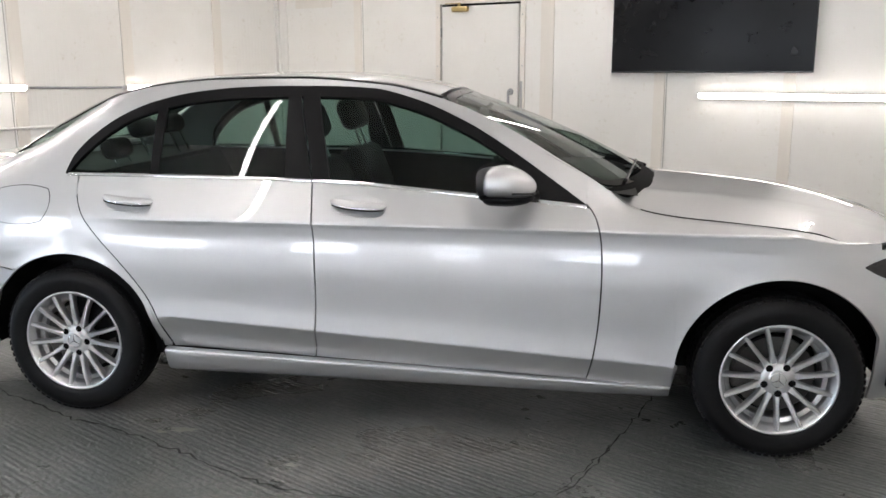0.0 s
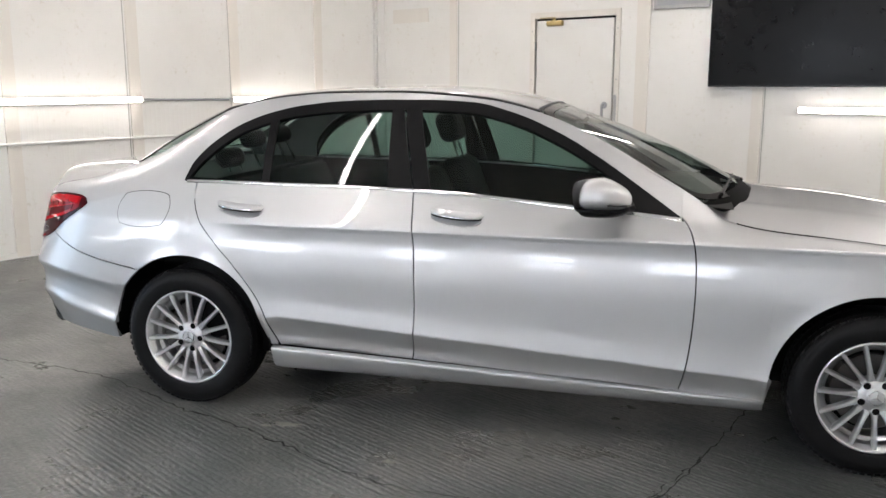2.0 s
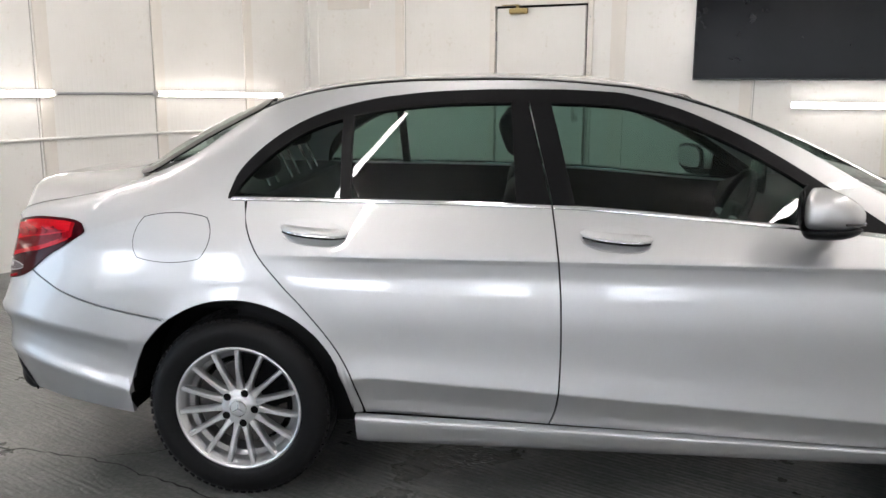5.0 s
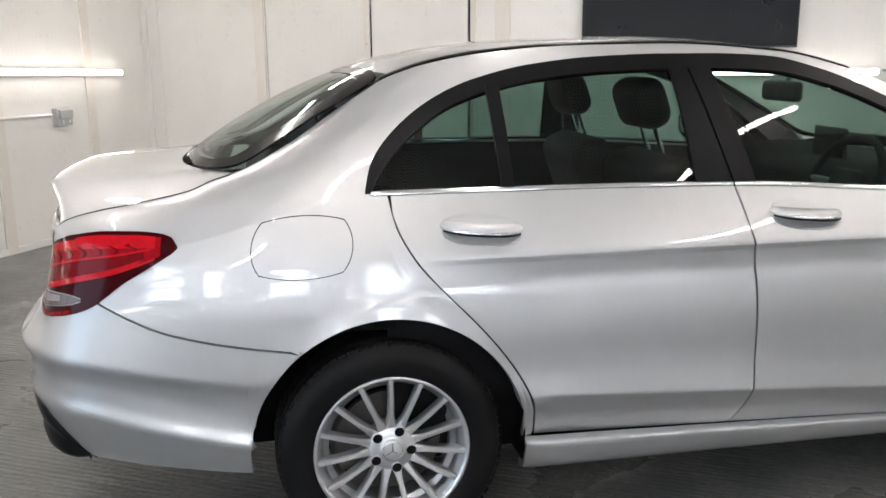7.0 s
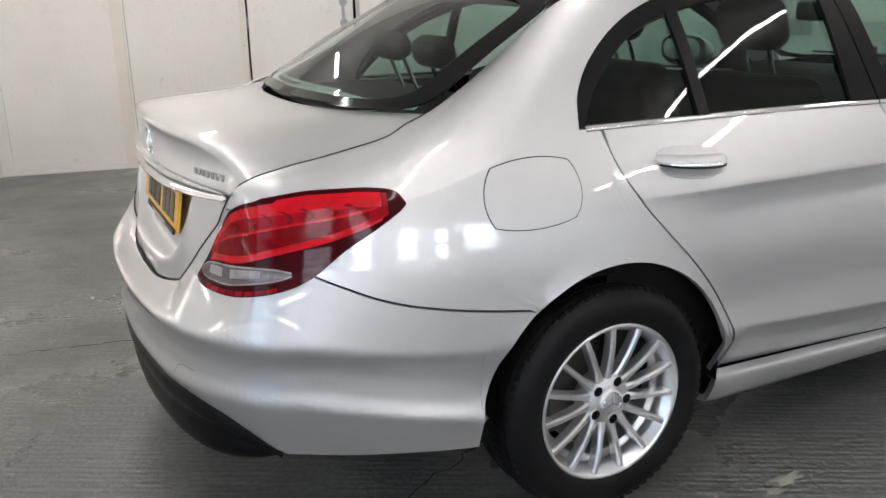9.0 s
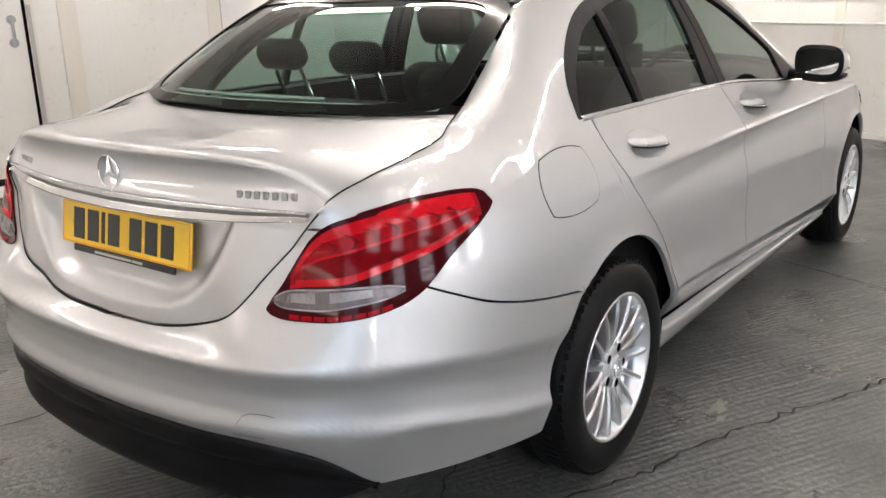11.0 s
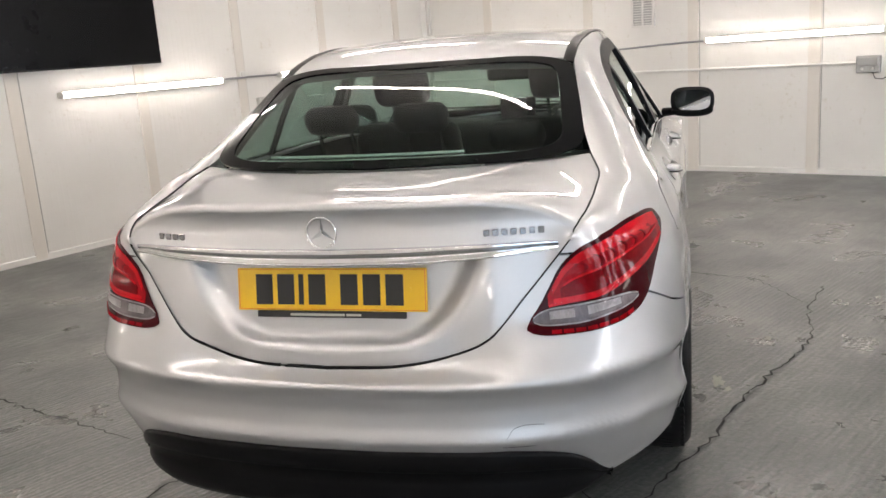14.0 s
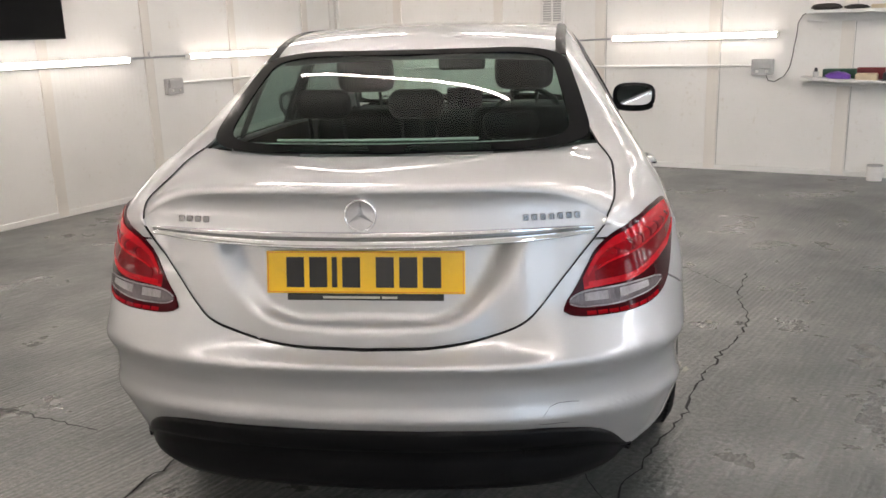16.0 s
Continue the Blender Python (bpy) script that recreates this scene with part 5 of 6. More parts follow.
def build_boot():
    """Boot lid: deck, lip and rear face in one skin, with the recess for the plate."""
    deck_mid = [(0.0, 1.064), (0.25, 1.060), (0.5, 1.054), (0.75, 1.048), (0.9, 1.044), (0.97, 1.041), (1.0, 1.035)]
    face = [(0.62, -0.962), (0.66, -0.965), (0.74, -0.964), (0.84, -0.957), (0.90, -0.953), (0.93, -0.950), (0.975, -0.9435), (1.005, -0.948), (1.022, -0.957), (1.035, -0.966)]
    rows = []
    n_deck, n_face = 22, 46
    a_front, a_back, half = run_at(-0.405), 0.700, 0.622
    corner = up(a_back, 1.0)
    for w in steps(-1, 1, 84):
        col = []
        aw = abs(w)
        foot = rear_screen(w, 0.0)
        zb = spline(BOOT_EDGE, aw * half)
        a0, a1 = 0.0, 0.70
        for _ in range(18):
            am = (a0 + a1) / 2
            if low(am, zb).y < aw * half:
                a0 = am
            else:
                a1 = am
        shift = low(a0, zb - 0.004).x + 0.004 - spline(face, zb)
        lip_x = -0.966 + spline([(0, 0), (0.4, 0.012), (0.7, 0.040), (0.9, 0.078), (1.0, corner.x + 0.966)], aw)
        for k in range(n_deck + 1):
            f = k / n_deck
            e = up(a_front + (a_back - a_front) * f, 1.0)
            q = foot.x - 0.008 + (lip_x - foot.x + 0.008) * f
            blend = aw**5
            x = q + (e.x - q) * blend
            y = w * (e.y - 0.005)
            mid = spline(deck_mid, f)
            z = e.z + (mid - e.z) * (1 - aw ** (4.2 + 2.2 * f)) - 0.001
            col.append(Vector((x, y, z)))
        last = col[-1]
        zt = last.z - 0.005
        wide = corner.y - 0.005
        for k in range(1, n_face + 1):
            f = k / n_face
            z = zt + (zb - zt) * f
            lean = spline(face, z) - spline(face, zt)
            x = last.x + 0.001 + lean + (spline(face, zb) + shift - (last.x + spline(face, zb) - spline(face, zt))) * f**1.2
            y = w * (wide + (half - wide) * f)
            hw = spline([(0.675, 0.10), (0.69, 0.22), (0.72, 0.29), (0.78, 0.345), (0.84, 0.38), (0.895, 0.405)], z)
            if z < 0.90:
                edge_in = min(1, max(0, (hw + 0.012 - abs(y)) / 0.075)) * min(1, max(0, (z - 0.670) / 0.03))
                edge_in = edge_in * edge_in * (3 - 2 * edge_in)
                x += edge_in * 0.052
            col.append(Vector((x, y, z)))
        rows.append(col)
    BOOT_ROWS.extend(rows)
    lid = part("boot_lid", sheet(bmesh.new(), rows, 0.014, False, flip_to=Vector((-0.4, 0, 0.6))), PAINT, CAR, "silver boot lid with a moulded lip", True)
    # bright bar over the plate
    rows = []
    for y in steps(-0.583, 0.583, 64):
        aw = abs(y) / 0.59
        zc = 0.905 + 0.012 * aw**2
        x = boot_x(y, zc + 0.02)
        h = 0.022 - 0.013 * aw**3
        rows.append([Vector((x + dx, y, zc + h * dz)) for dx, dz in ((0.004, 1.0), (-0.015, 0.98), (-0.0165, 0.86), (-0.0105, 0.05), (-0.0098, -0.25), (-0.019, -0.60), (-0.020, -0.85), (-0.006, -1.0), (0.02, -1.05))])
    part("chrome_bar", sheet(bmesh.new(), rows, 0.0, False, flip_to=Vector((-0.4, 0, 0.9))), CHROME, lid, "bright chrome bar above the plate", True)
    # number plate: yellow, with plain bars for its characters
    x_low, x_high = boot_x(0.0, 0.755), boot_x(0.0, 0.875)
    tilt = math.atan2(x_high - x_low, 0.12)
    m = Matrix.Translation(((x_low + x_high) / 2 - 0.010, 0, 0.8155)) @ Matrix.Rotation(-radians(90), 4, "Z") @ Matrix.Rotation(-tilt, 4, "X")
    plate = part("number_plate", box((-0.26, -0.003, -0.0555), (0.26, 0.003, 0.0555), 0.002, m), YELLOW, lid, "yellow number plate with black characters")
    bm = bmesh.new()
    for lo, hi in (((-0.256, -0.0042, 0.0505), (0.256, -0.0031, 0.0520)), ((-0.256, -0.0042, -0.0520), (0.256, -0.0031, -0.0505)), ((-0.256, -0.0042, -0.0505), (-0.2545, -0.0031, 0.0505)), ((0.2545, -0.0042, -0.0505), (0.256, -0.0031, 0.0505))):
        add_box(bm, lo, hi, 0, m)
    part("border", bm, ORANGE_LINE, plate, "thin orange border line")
    for k, xk in enumerate((-0.183, -0.122, -0.079, -0.035, 0.053, 0.114, 0.175)):
        hw = 0.007 if k == 2 else 0.0235
        part("character_bar", box((xk - hw, -0.0045, -0.0395), (xk + hw, -0.0031, 0.0395), 0, m), INK, plate, "plain black bar")
    bm = box((-0.205, -0.005, -0.073), (0.205, 0.002, -0.056), 0.002, m)
    part("holder_strip", bm, PLASTIC, plate, "black plate holder strip")
    for xk, wk in ((-0.035, 0.075), (0.065, 0.02)):
        part("text_bar", box((xk - wk, -0.0062, -0.068), (xk + wk, -0.0048, -0.062), 0, m), PALE_INK, plate, "small pale bar of lettering")
    for s in (-1, 1):
        part("plate_screw", add_tube(bmesh.new(), m @ Vector((s * 0.215, -0.0045, 0.001)), m @ Vector((s * 0.215, -0.002, 0.001)), 0.006, 12), YELLOW, plate)
    # round emblem: a ring with three arms
    bm = bmesh.new()
    c = Vector((boot_x(0, 0.968) - 0.001, 0, 0.968))
    n = 40
    rings = []
    for k in range(n):
        t = 2 * math.pi * k / n
        row = []
        for q in range(8):
            ph = 2 * math.pi * q / 8
            r = 0.0395 + 0.0032 * math.cos(ph)
            row.append(bm.verts.new(c + Vector((-0.004 + 0.0045 * math.sin(ph), r * math.cos(t), r * math.sin(t)))))
        rings.append(row)
    for k in range(n):
        for q in range(8):
            bm.faces.new((rings[k][q], rings[(k + 1) % n][q], rings[(k + 1) % n][(q + 1) % 8], rings[k][(q + 1) % 8]))
    emblem = part("emblem_ring", bm, CHROME, lid, "round chrome emblem ring", True)
    for ang in (90, 210, 330):
        t = radians(ang)
        d, s = Vector((0, math.cos(t), math.sin(t))), Vector((0, -math.sin(t), math.cos(t)))
        bm = bmesh.new()
        tip = bm.verts.new(c + d * 0.0385 + Vector((-0.003, 0, 0)))
        mid = bm.verts.new(c + Vector((-0.012, 0, 0)))
        b0, b1 = bm.verts.new(c + s * 0.0075 - d * 0.002), bm.verts.new(c - s * 0.0075 - d * 0.002)
        bm.faces.new((tip, mid, b0)), bm.faces.new((tip, b1, mid)), bm.faces.new((b0, mid, b1)), bm.faces.new((tip, b0, b1))
        bmesh.ops.recalc_face_normals(bm, faces=bm.faces[:])
        part("emblem_arm", bm, CHROME, emblem)
    # badge lettering as plain chrome bars
    for y0, y1, z, count in ((0.505, 0.405, 0.951, 4), (-0.405, -0.555, 0.953, 7)):
        for k in range(count):
            f0, f1 = k / count, (k + 0.72) / count
            ya, yb = y0 + (y1 - y0) * f0, y0 + (y1 - y0) * f1
            x = boot_x((ya + yb) / 2, z)
            sl = (boot_x(ya, z) - boot_x(ya - 0.10, z)) / 0.10
            mm = Matrix.Translation((x, (ya + yb) / 2, z)) @ Matrix.Rotation(-math.atan(sl), 4, "Z")
            hw = abs(yb - ya) / 2
            part("badge_bar", box((-0.003, -hw, -0.0085), (0.003, hw, 0.0085), 0.002, mm), BADGE, lid, "plain chrome badge bar")
    # dark gap round the lid
    line_pts = [up(a, 1.0) + Vector((0, -0.0025, 0.0004)) for a in steps(run_at(-0.41), 0.702, 40)]
    for y in steps(0.616, 0.0, 60):
        zb = spline(BOOT_EDGE, y) - 0.003
        a0, a1 = 0.0, 0.70
        for _ in range(18):
            am = (a0 + a1) / 2
            if low(am, zb).y < y:
                a0 = am
            else:
                a1 = am
        line_pts.append(low(a0, zb, 0.0004))
    line_pts = line_pts + [Vector((p.x, -p.y, p.z)) for p in line_pts[-2::-1]]
    part("boot_seal", add_path(bmesh.new(), line_pts, 0.0020, 6), TRIM, lid, "dark gap round the boot lid", True)
    return lid


def build_bonnet():
    rows = []
    for k in range(31):
        f = k / 30
        row = []
        for w in steps(-1, 1, 40):
            x0 = 2.46 - 0.225 * abs(w) ** 2.2
            x1 = 3.57 - 0.36 * abs(w) ** 2.6
            x = x0 + (x1 - x0) * f
            xr = min(max(x, 2.235), 3.2)
            r = rail_point(xr)
            y = w * (r.y - 0.006) * (1.0 if x < 3.2 else 1.0)
            mid = spline([(2.25, 1.0), (2.4, 0.995), (2.6, 0.982), (2.85, 0.960), (3.06, 0.930), (3.3, 0.872), (3.45, 0.82), (3.58, 0.745)], x)
            edge = r.z if x < 3.2 else spline([(3.2, r.z), (3.4, 0.74), (3.58, 0.70)], x)
            aw = abs(w)
            dome = 1 - 0.40 * (aw / 0.66) ** 1.5 if aw < 0.66 else 0.60 * (1 - ((aw - 0.66) / 0.34) ** 1.5)
            crease = 0.005 * math.exp(-((aw - 0.66 + 0.1 * f) / 0.05) ** 2) * (1 - f)
            row.append(Vector((x, y, edge + (mid - edge) * dome + crease + 0.001)))
        rows.append(row)
    bonnet = part("bonnet", sheet(bmesh.new(), rows, 0.014, False), PAINT, CAR, "silver bonnet", True)
    for s in (-1, 1):
        pts = [rail_point(x) for x in steps(2.36, 3.19, 44)]
        bm = add_path(bmesh.new(), [Vector((p.x, s * (p.y - 0.003), p.z + 0.0012)) for p in pts], 0.0030, 6)
        part("shut_line", bm, TRIM, bonnet, "dark shut line along the bonnet edge", True)
    rows = [[front_screen(w, f, 0.004) - Vector((0, 0, drop + 0.03 * abs(w) ** 6)) for w in steps(-0.95, 0.95, 30)] for f, drop in ((-0.07, 0.02), (-0.04, 0.008), (0.0, 0.0), (0.03, 0.0))]
    part("cowl", sheet(bmesh.new(), rows, 0.01, False), UNDER, CAR, "black cowl at the foot of the windscreen", True)
    for y0, y1 in ((-0.55, 0.02), (0.0, 0.55)):
        bm = bmesh.new()
        a, b = front_screen(y0 / 0.705, 0.015, 0.010), front_screen(y1 / 0.705, 0.06, 0.010)
        add_tube(bm, a, b, 0.008, 8, 0.005)
        part("wiper", bm, TRIM, CAR, "black windscreen wiper")


def build_windows():
    frame_and_pane(rear_screen, 0.90, 0.055, 0.92, SCREEN_GLASS, "black printed border of the rear screen", "green-tinted rear screen", "rear_screen", 9.0)
    frame_and_pane(front_screen, 0.955, 0.04, 0.95, SCREEN_GLASS, "black border of the windscreen", "clear green-tinted windscreen", "windscreen", 12.0)

    # two pale green-grey strips just inside the rear screen, near its foot
    rows = [[rear_screen(w, f, -0.010) for f in (0.050, 0.075, 0.088)] for w in steps(-0.93, 0.93, 40)]
    part("shelf_strip", sheet(bmesh.new(), rows, 0.004, False, flip_to=Vector((0, 0, 0.5))), PALE_STRIP, CAR, "pale green-grey strip at the foot of the rear screen", True)
    for f, w0, w1 in ((0.118, -0.44, 0.60),):
        rows = [[rear_screen(w, f + d, -0.012) for d in (-0.008, 0.0, 0.006)] for w in steps(w0, w1, 24)]
        part("upper_strip", sheet(bmesh.new(), rows, 0.004, False, flip_to=Vector((0, 0, 0.5))), PALE_STRIP, CAR, "shorter pale strip a little higher behind the rear screen", True)

    def column(x, z0, z1, n, out):
        return [side_at(x, z, out) for z in steps(z0, z1, n)]

    top = lambda x: spline(WINDOW_TOP, x)  # noqa: E731
    # black frame strip over the windows
    rows = []
    for x in [-0.044, -0.040, -0.034, -0.027, -0.018] + steps(-0.008, 2.145, 110):
        lo_z = max(belt(x) + 0.003, top(x) - 0.045 - 0.02 * max(0, 1 - (x + 0.05) / 0.25))
        rows.append(column(x, min(lo_z, top(x) - 0.001), top(x), 4, 0.0015))
    both("window_frame", rows, TRIM, 0.02, "satin black window surround")
    # centre pillar covers and the divider in the rear door
    def pillar(name, x_lo, x_hi, z_top):
        rows = []
        for f in steps(0, 1, 14):
            z = belt(1.0) + 0.004 + (z_top - belt(1.0) - 0.004) * f
            xa, xb = x_lo[0] + (x_lo[1] - x_lo[0]) * f, x_hi[0] + (x_hi[1] - x_hi[0]) * f
            rows.append([side_at(x, z, 0.0025) for x in steps(xa, xb, 5)])
        both(name, rows, TRIM, 0.012, "black pillar cover between the windows" if name == "pillar_cover" else "black divider bar in the rear door window")

    pillar("pillar_cover", (0.928, 0.903), (1.041, 0.956), 1.352)
    pillar("pillar_cover", (1.048, 0.963), (1.120, 1.035), 1.352)
    pillar("divider", (0.340, 0.326), (0.377, 0.366), 1.30)
    # mirror foot triangle
    rows = []
    for x in steps(1.86, 2.145, 14):
        rows.append(column(x, belt(x) + 0.003, max(belt(x) + 0.004, top(x) - 0.03), 5, 0.002))
    both("mirror_triangle", rows, TRIM, 0.01, "black triangle before the front window")
    for name, x0, x1 in (("quarter_window", -0.02, 0.352), ("rear_side_window", 0.352, 0.97), ("front_side_window", 1.0, 1.95)):
        rows = []
        for x in steps(x0, x1, 26):
            # panes curve less than the body round them
            curved = column(x, belt(x) + 0.001, max(belt(x) + 0.004, top(x) - 0.02), 12, -0.006)
            rows.append([curved[0].lerp(curved[-1], k / 12).lerp(p, 0.62) for k, p in enumerate(curved)])
        both(name, rows, GLASS, 0.0, "green-tinted side window")
    # bright strip along the belt line
    for x0, x1 in ((-0.03, 1.042), (1.048, 2.15)):
        rows = []
        for x in steps(x0, x1, 40):
            a = run_at(x)
            z = belt(x)
            rows.append([low(a, z - 0.006, 0.001), low(a, z - 0.002, 0.005), low(a, z, 0.005) + Vector((0, -0.002, 0.005)), low(a, z, 0.0) + Vector((0, -0.008, 0.008))])
        both("chrome_strip", rows, CHROME, 0.0, "bright chrome strip under the windows")


def lamp_point(a, z, out):
    zs = spline(BELT_Z, a)
    if z <= zs:
        return low(a, z, out)
    t0, t1 = 0.0, 1.0
    for _ in range(14):
        tm = (t0 + t1) / 2
        if up(a, tm).z < z:
            t0 = tm
        else:
            t1 = tm
    return up(a, t0, out)


A_TIP = run_at(-0.548)
# lamp outline: lower and upper edge by run along the outline
LAMP_LOW = [(0.535, 0.720), (0.552, 0.711), (0.60, 0.705), (0.68, 0.707), (0.77, 0.717), (0.86, 0.734), (0.92, 0.757), (0.96, 0.784), (1.00, 0.813), (A_TIP - 0.085, 0.853), (A_TIP - 0.035, 0.882), (A_TIP - 0.010, 0.897), (A_TIP, 0.906)]
LAMP_HIGH = [(0.535, 0.724), (0.548, 0.744), (0.572, 0.770), (0.612, 0.824), (0.655, 0.876), (0.69, 0.900), (0.73, 0.914), (0.83, 0.931), (0.95, 0.943), (1.04, 0.944), (A_TIP - 0.055, 0.940), (A_TIP - 0.026, 0.934), (A_TIP - 0.008, 0.924), (A_TIP, 0.912)]
WAIST = [(0.56, 0.765), (0.60, 0.774), (0.656, 0.782), (0.728, 0.790), (0.808, 0.808), (0.884, 0.824), (0.964, 0.840), (1.052, 0.866), (1.12, 0.892)]


def build_tail_lamps():
    def region(a0, a1, f_lo, f_hi, out, n=22, m=14, shrink=0.0):
        rows = []
        for a in steps(a0, a1, n):
            lo_z, hi_z = spline(LAMP_LOW, a), spline(LAMP_HIGH, a)
            z0, z1 = f_lo(a, lo_z, hi_z), f_hi(a, lo_z, hi_z)
            edge = [lamp_point(a, z0 + (z1 - z0) * k / m, out) for k in range(m + 1)]
            rows.append(edge)
        return rows

    for mirror in (True, False):
        rows = region(0.536, A_TIP, lambda a, l, h: l, lambda a, l, h: h, 0.005, 40, 16)
        lamp = part("tail_lamp", sheet(bmesh.new(), rows, 0.014, mirror), DARK_RED, CAR, "red tail lamp with a clear lower strip", True)
        # upper field: a bright band along the top, a deeper field with fins under it
        def waist(a, l, h):
            return min(h - 0.012, max(l + 0.012, spline(WAIST, a)))

        rows = region(0.60, A_TIP - 0.045, waist, lambda a, l, h: max(waist(a, l, h) + 0.002, h - 0.010), 0.0062, 34, 10)
        part("red_lens", sheet(bmesh.new(), rows, 0.004, mirror), MID_RED, lamp, "deep red upper lens", True)
        rows = region(0.615, A_TIP - 0.06, lambda a, l, h: max(waist(a, l, h) + 0.001, h - 0.026 - 0.012 * math.sin((a - 0.6) * 5)), lambda a, l, h: max(waist(a, l, h) + 0.003, h - 0.011), 0.0074, 34, 4)
        part("red_band", sheet(bmesh.new(), rows, 0.003, mirror), RED, lamp, "bright red band along the top", True)
        rows = region(0.615, A_TIP - 0.10, lambda a, l, h: waist(a, l, h) + 0.002, lambda a, l, h: waist(a, l, h) + 0.002 + min(0.010, 0.3 * (h - waist(a, l, h))), 0.0074, 34, 4)
        part("red_band", sheet(bmesh.new(), rows, 0.003, mirror), RED, lamp, "bright red band above the waist", True)
        # clear strip
        strip_mid = [(0.552, 0.741), (0.60, 0.7465), (0.68, 0.752), (0.77, 0.763), (0.88, 0.770)]
        strip_half = [(0.552, 0.001), (0.575, 0.012), (0.61, 0.0175), (0.68, 0.019), (0.77, 0.0155), (0.84, 0.010), (0.88, 0.001)]
        rows = []
        for a in steps(0.553, 0.879, 28):
            rows.append([lamp_point(a, spline(strip_mid, a) + k * spline(strip_half, a), 0.0068) for k in steps(-1, 1, 6)])
        rim = [[lamp_point(a, spline(strip_mid, a) + k * (spline(strip_half, a) + 0.0035), 0.0062) for k in steps(-1, 1, 6)] for a in steps(0.556, 0.878, 28)]
        part("lens_surround", sheet(bmesh.new(), rim, 0.002, mirror), RIBBED, lamp, "pale surround of the clear lens", True)
        part("clear_lens", sheet(bmesh.new(), rows, 0.004, mirror), CLEAR_LAMP, lamp, "clear reversing lamp lens", True)
        for a0, a1 in ((0.60, 0.665), (0.70, 0.80)):
            rows = [[lamp_point(a, spline(strip_mid, a) + k * spline(strip_half, a) * 0.55 + 0.004, 0.0080) for k in (-1, 0, 1)] for a in steps(a0, a1, 6)]
            part("bulb_reflector", sheet(bmesh.new(), rows, 0.002, mirror), RIBBED, lamp, "bright ribbed reflector behind the clear lens", True)
        # red reflector row below
        for k in range(8):
            a0 = 0.60 + k * 0.031
            rows = [[lamp_point(a, z, 0.0068) for z in steps(spline(LAMP_LOW, a) + 0.004, spline(LAMP_LOW, a) + 0.013, 2)] for a in steps(a0, a0 + 0.026, 3)]
            part("reflector", sheet(bmesh.new(), rows, 0.002, mirror), MID_RED, lamp, "small red reflector facet")
        # a dark panel over the waist, a bright line along its top, and curved light guides above it
        def middle(a, l, h):
            w = waist(a, l, h)
            return w + (h - w) * (0.46 - 0.10 * max(0.0, a - 0.8))

        rows = region(0.635, A_TIP - 0.09, lambda a, l, h: waist(a, l, h) + min(0.011, 0.32 * (h - waist(a, l, h))), lambda a, l, h: middle(a, l, h) - 0.002, 0.0078, 30, 4)
        part("dark_panel", sheet(bmesh.new(), rows, 0.002, mirror), PANEL_RED, lamp, "dark red panel in the lens", True)
        rows = region(0.645, A_TIP - 0.07, lambda a, l, h: middle(a, l, h) - 0.0025, lambda a, l, h: middle(a, l, h) + 0.0025, 0.0086, 30, 2)
        part("light_line", sheet(bmesh.new(), rows, 0.002, mirror), RED, lamp, "thin bright red line", True)
        for k in range(7):
            a0 = 0.685 + k * 0.055
            rows = []
            for t in steps(0, 1, 8):
                a = a0 + 0.030 * math.sin(t * math.pi * 0.75)
                l, h = spline(LAMP_LOW, a), spline(LAMP_HIGH, a)
                top = h - 0.030
                z = top + (min(middle(a, l, h) + 0.004, top - 0.002) - top) * t
                rows.append([lamp_point(a - 0.007 + 0.003 * t, z, 0.0080), lamp_point(a + 0.008 - 0.004 * t, z, 0.0080)])
            part("light_guide", sheet(bmesh.new(), rows, 0.002, mirror), PANEL_RED if k % 2 else FIN_RED, lamp, "curved dark fin within the lens")
        rows = []
        for a in steps(0.60, A_TIP - 0.06, 30):
            l, h = spline(LAMP_LOW, a), spline(LAMP_HIGH, a)
            z = waist(a, l, h) - 0.001
            rows.append([lamp_point(a, max(l + 0.004, z - 0.003), 0.0085), lamp_point(a, max(l + 0.008, z + 0.003), 0.0085)])
        part("lens_rim", sheet(bmesh.new(), rows, 0.002, mirror), RED, lamp, "thin bright red rim line")


def build_fuel_flap():
    cx, cz, hw, hh = -0.222, 0.897, 0.132, 0.078

    def shape(scale, out, n=20, m=14):
        rows = []
        for i in range(n + 1):
            u = -1 + 2 * i / n
            row = []
            for j in range(m + 1):
                v = -1 + 2 * j / m
                # squircle mapping of the square
                q = 0.33
                x = cx + scale[0] * u * math.sqrt(1 - q * v * v) / math.sqrt(1 - q * 0)
                z = cz + scale[1] * v * math.sqrt(1 - q * u * u)
                row.append(side_at(x + 0.10 * (z - cz), z, out))
            rows.append(row)
        return rows

    part("flap_gap", sheet(bmesh.new(), shape((hw + 0.0025, hh + 0.0025), 0.0006), 0.002, True), TRIM, CAR, "dark gap round the fuel flap", True)
    part("fuel_flap", sheet(bmesh.new(), shape((hw, hh), 0.0016), 0.001, True), PAINT, CAR, "silver rounded square fuel flap", True)


def lathe(bm, profile, n=64, axis_y=True):
    """Adds a turned body: profile of (radius, along the axle)."""
    rings = []
    for k in range(n):
        t = 2 * math.pi * k / n
        rings.append([bm.verts.new((r * math.cos(t), y, r * math.sin(t))) for r, y in profile])
    for k in range(n):
        for j in range(len(profile) - 1):
            bm.faces.new((rings[k][j], rings[(k + 1) % n][j], rings[(k + 1) % n][j + 1], rings[k][j + 1]))
    bmesh.ops.recalc_face_normals(bm, faces=bm.faces[:])
    return bm


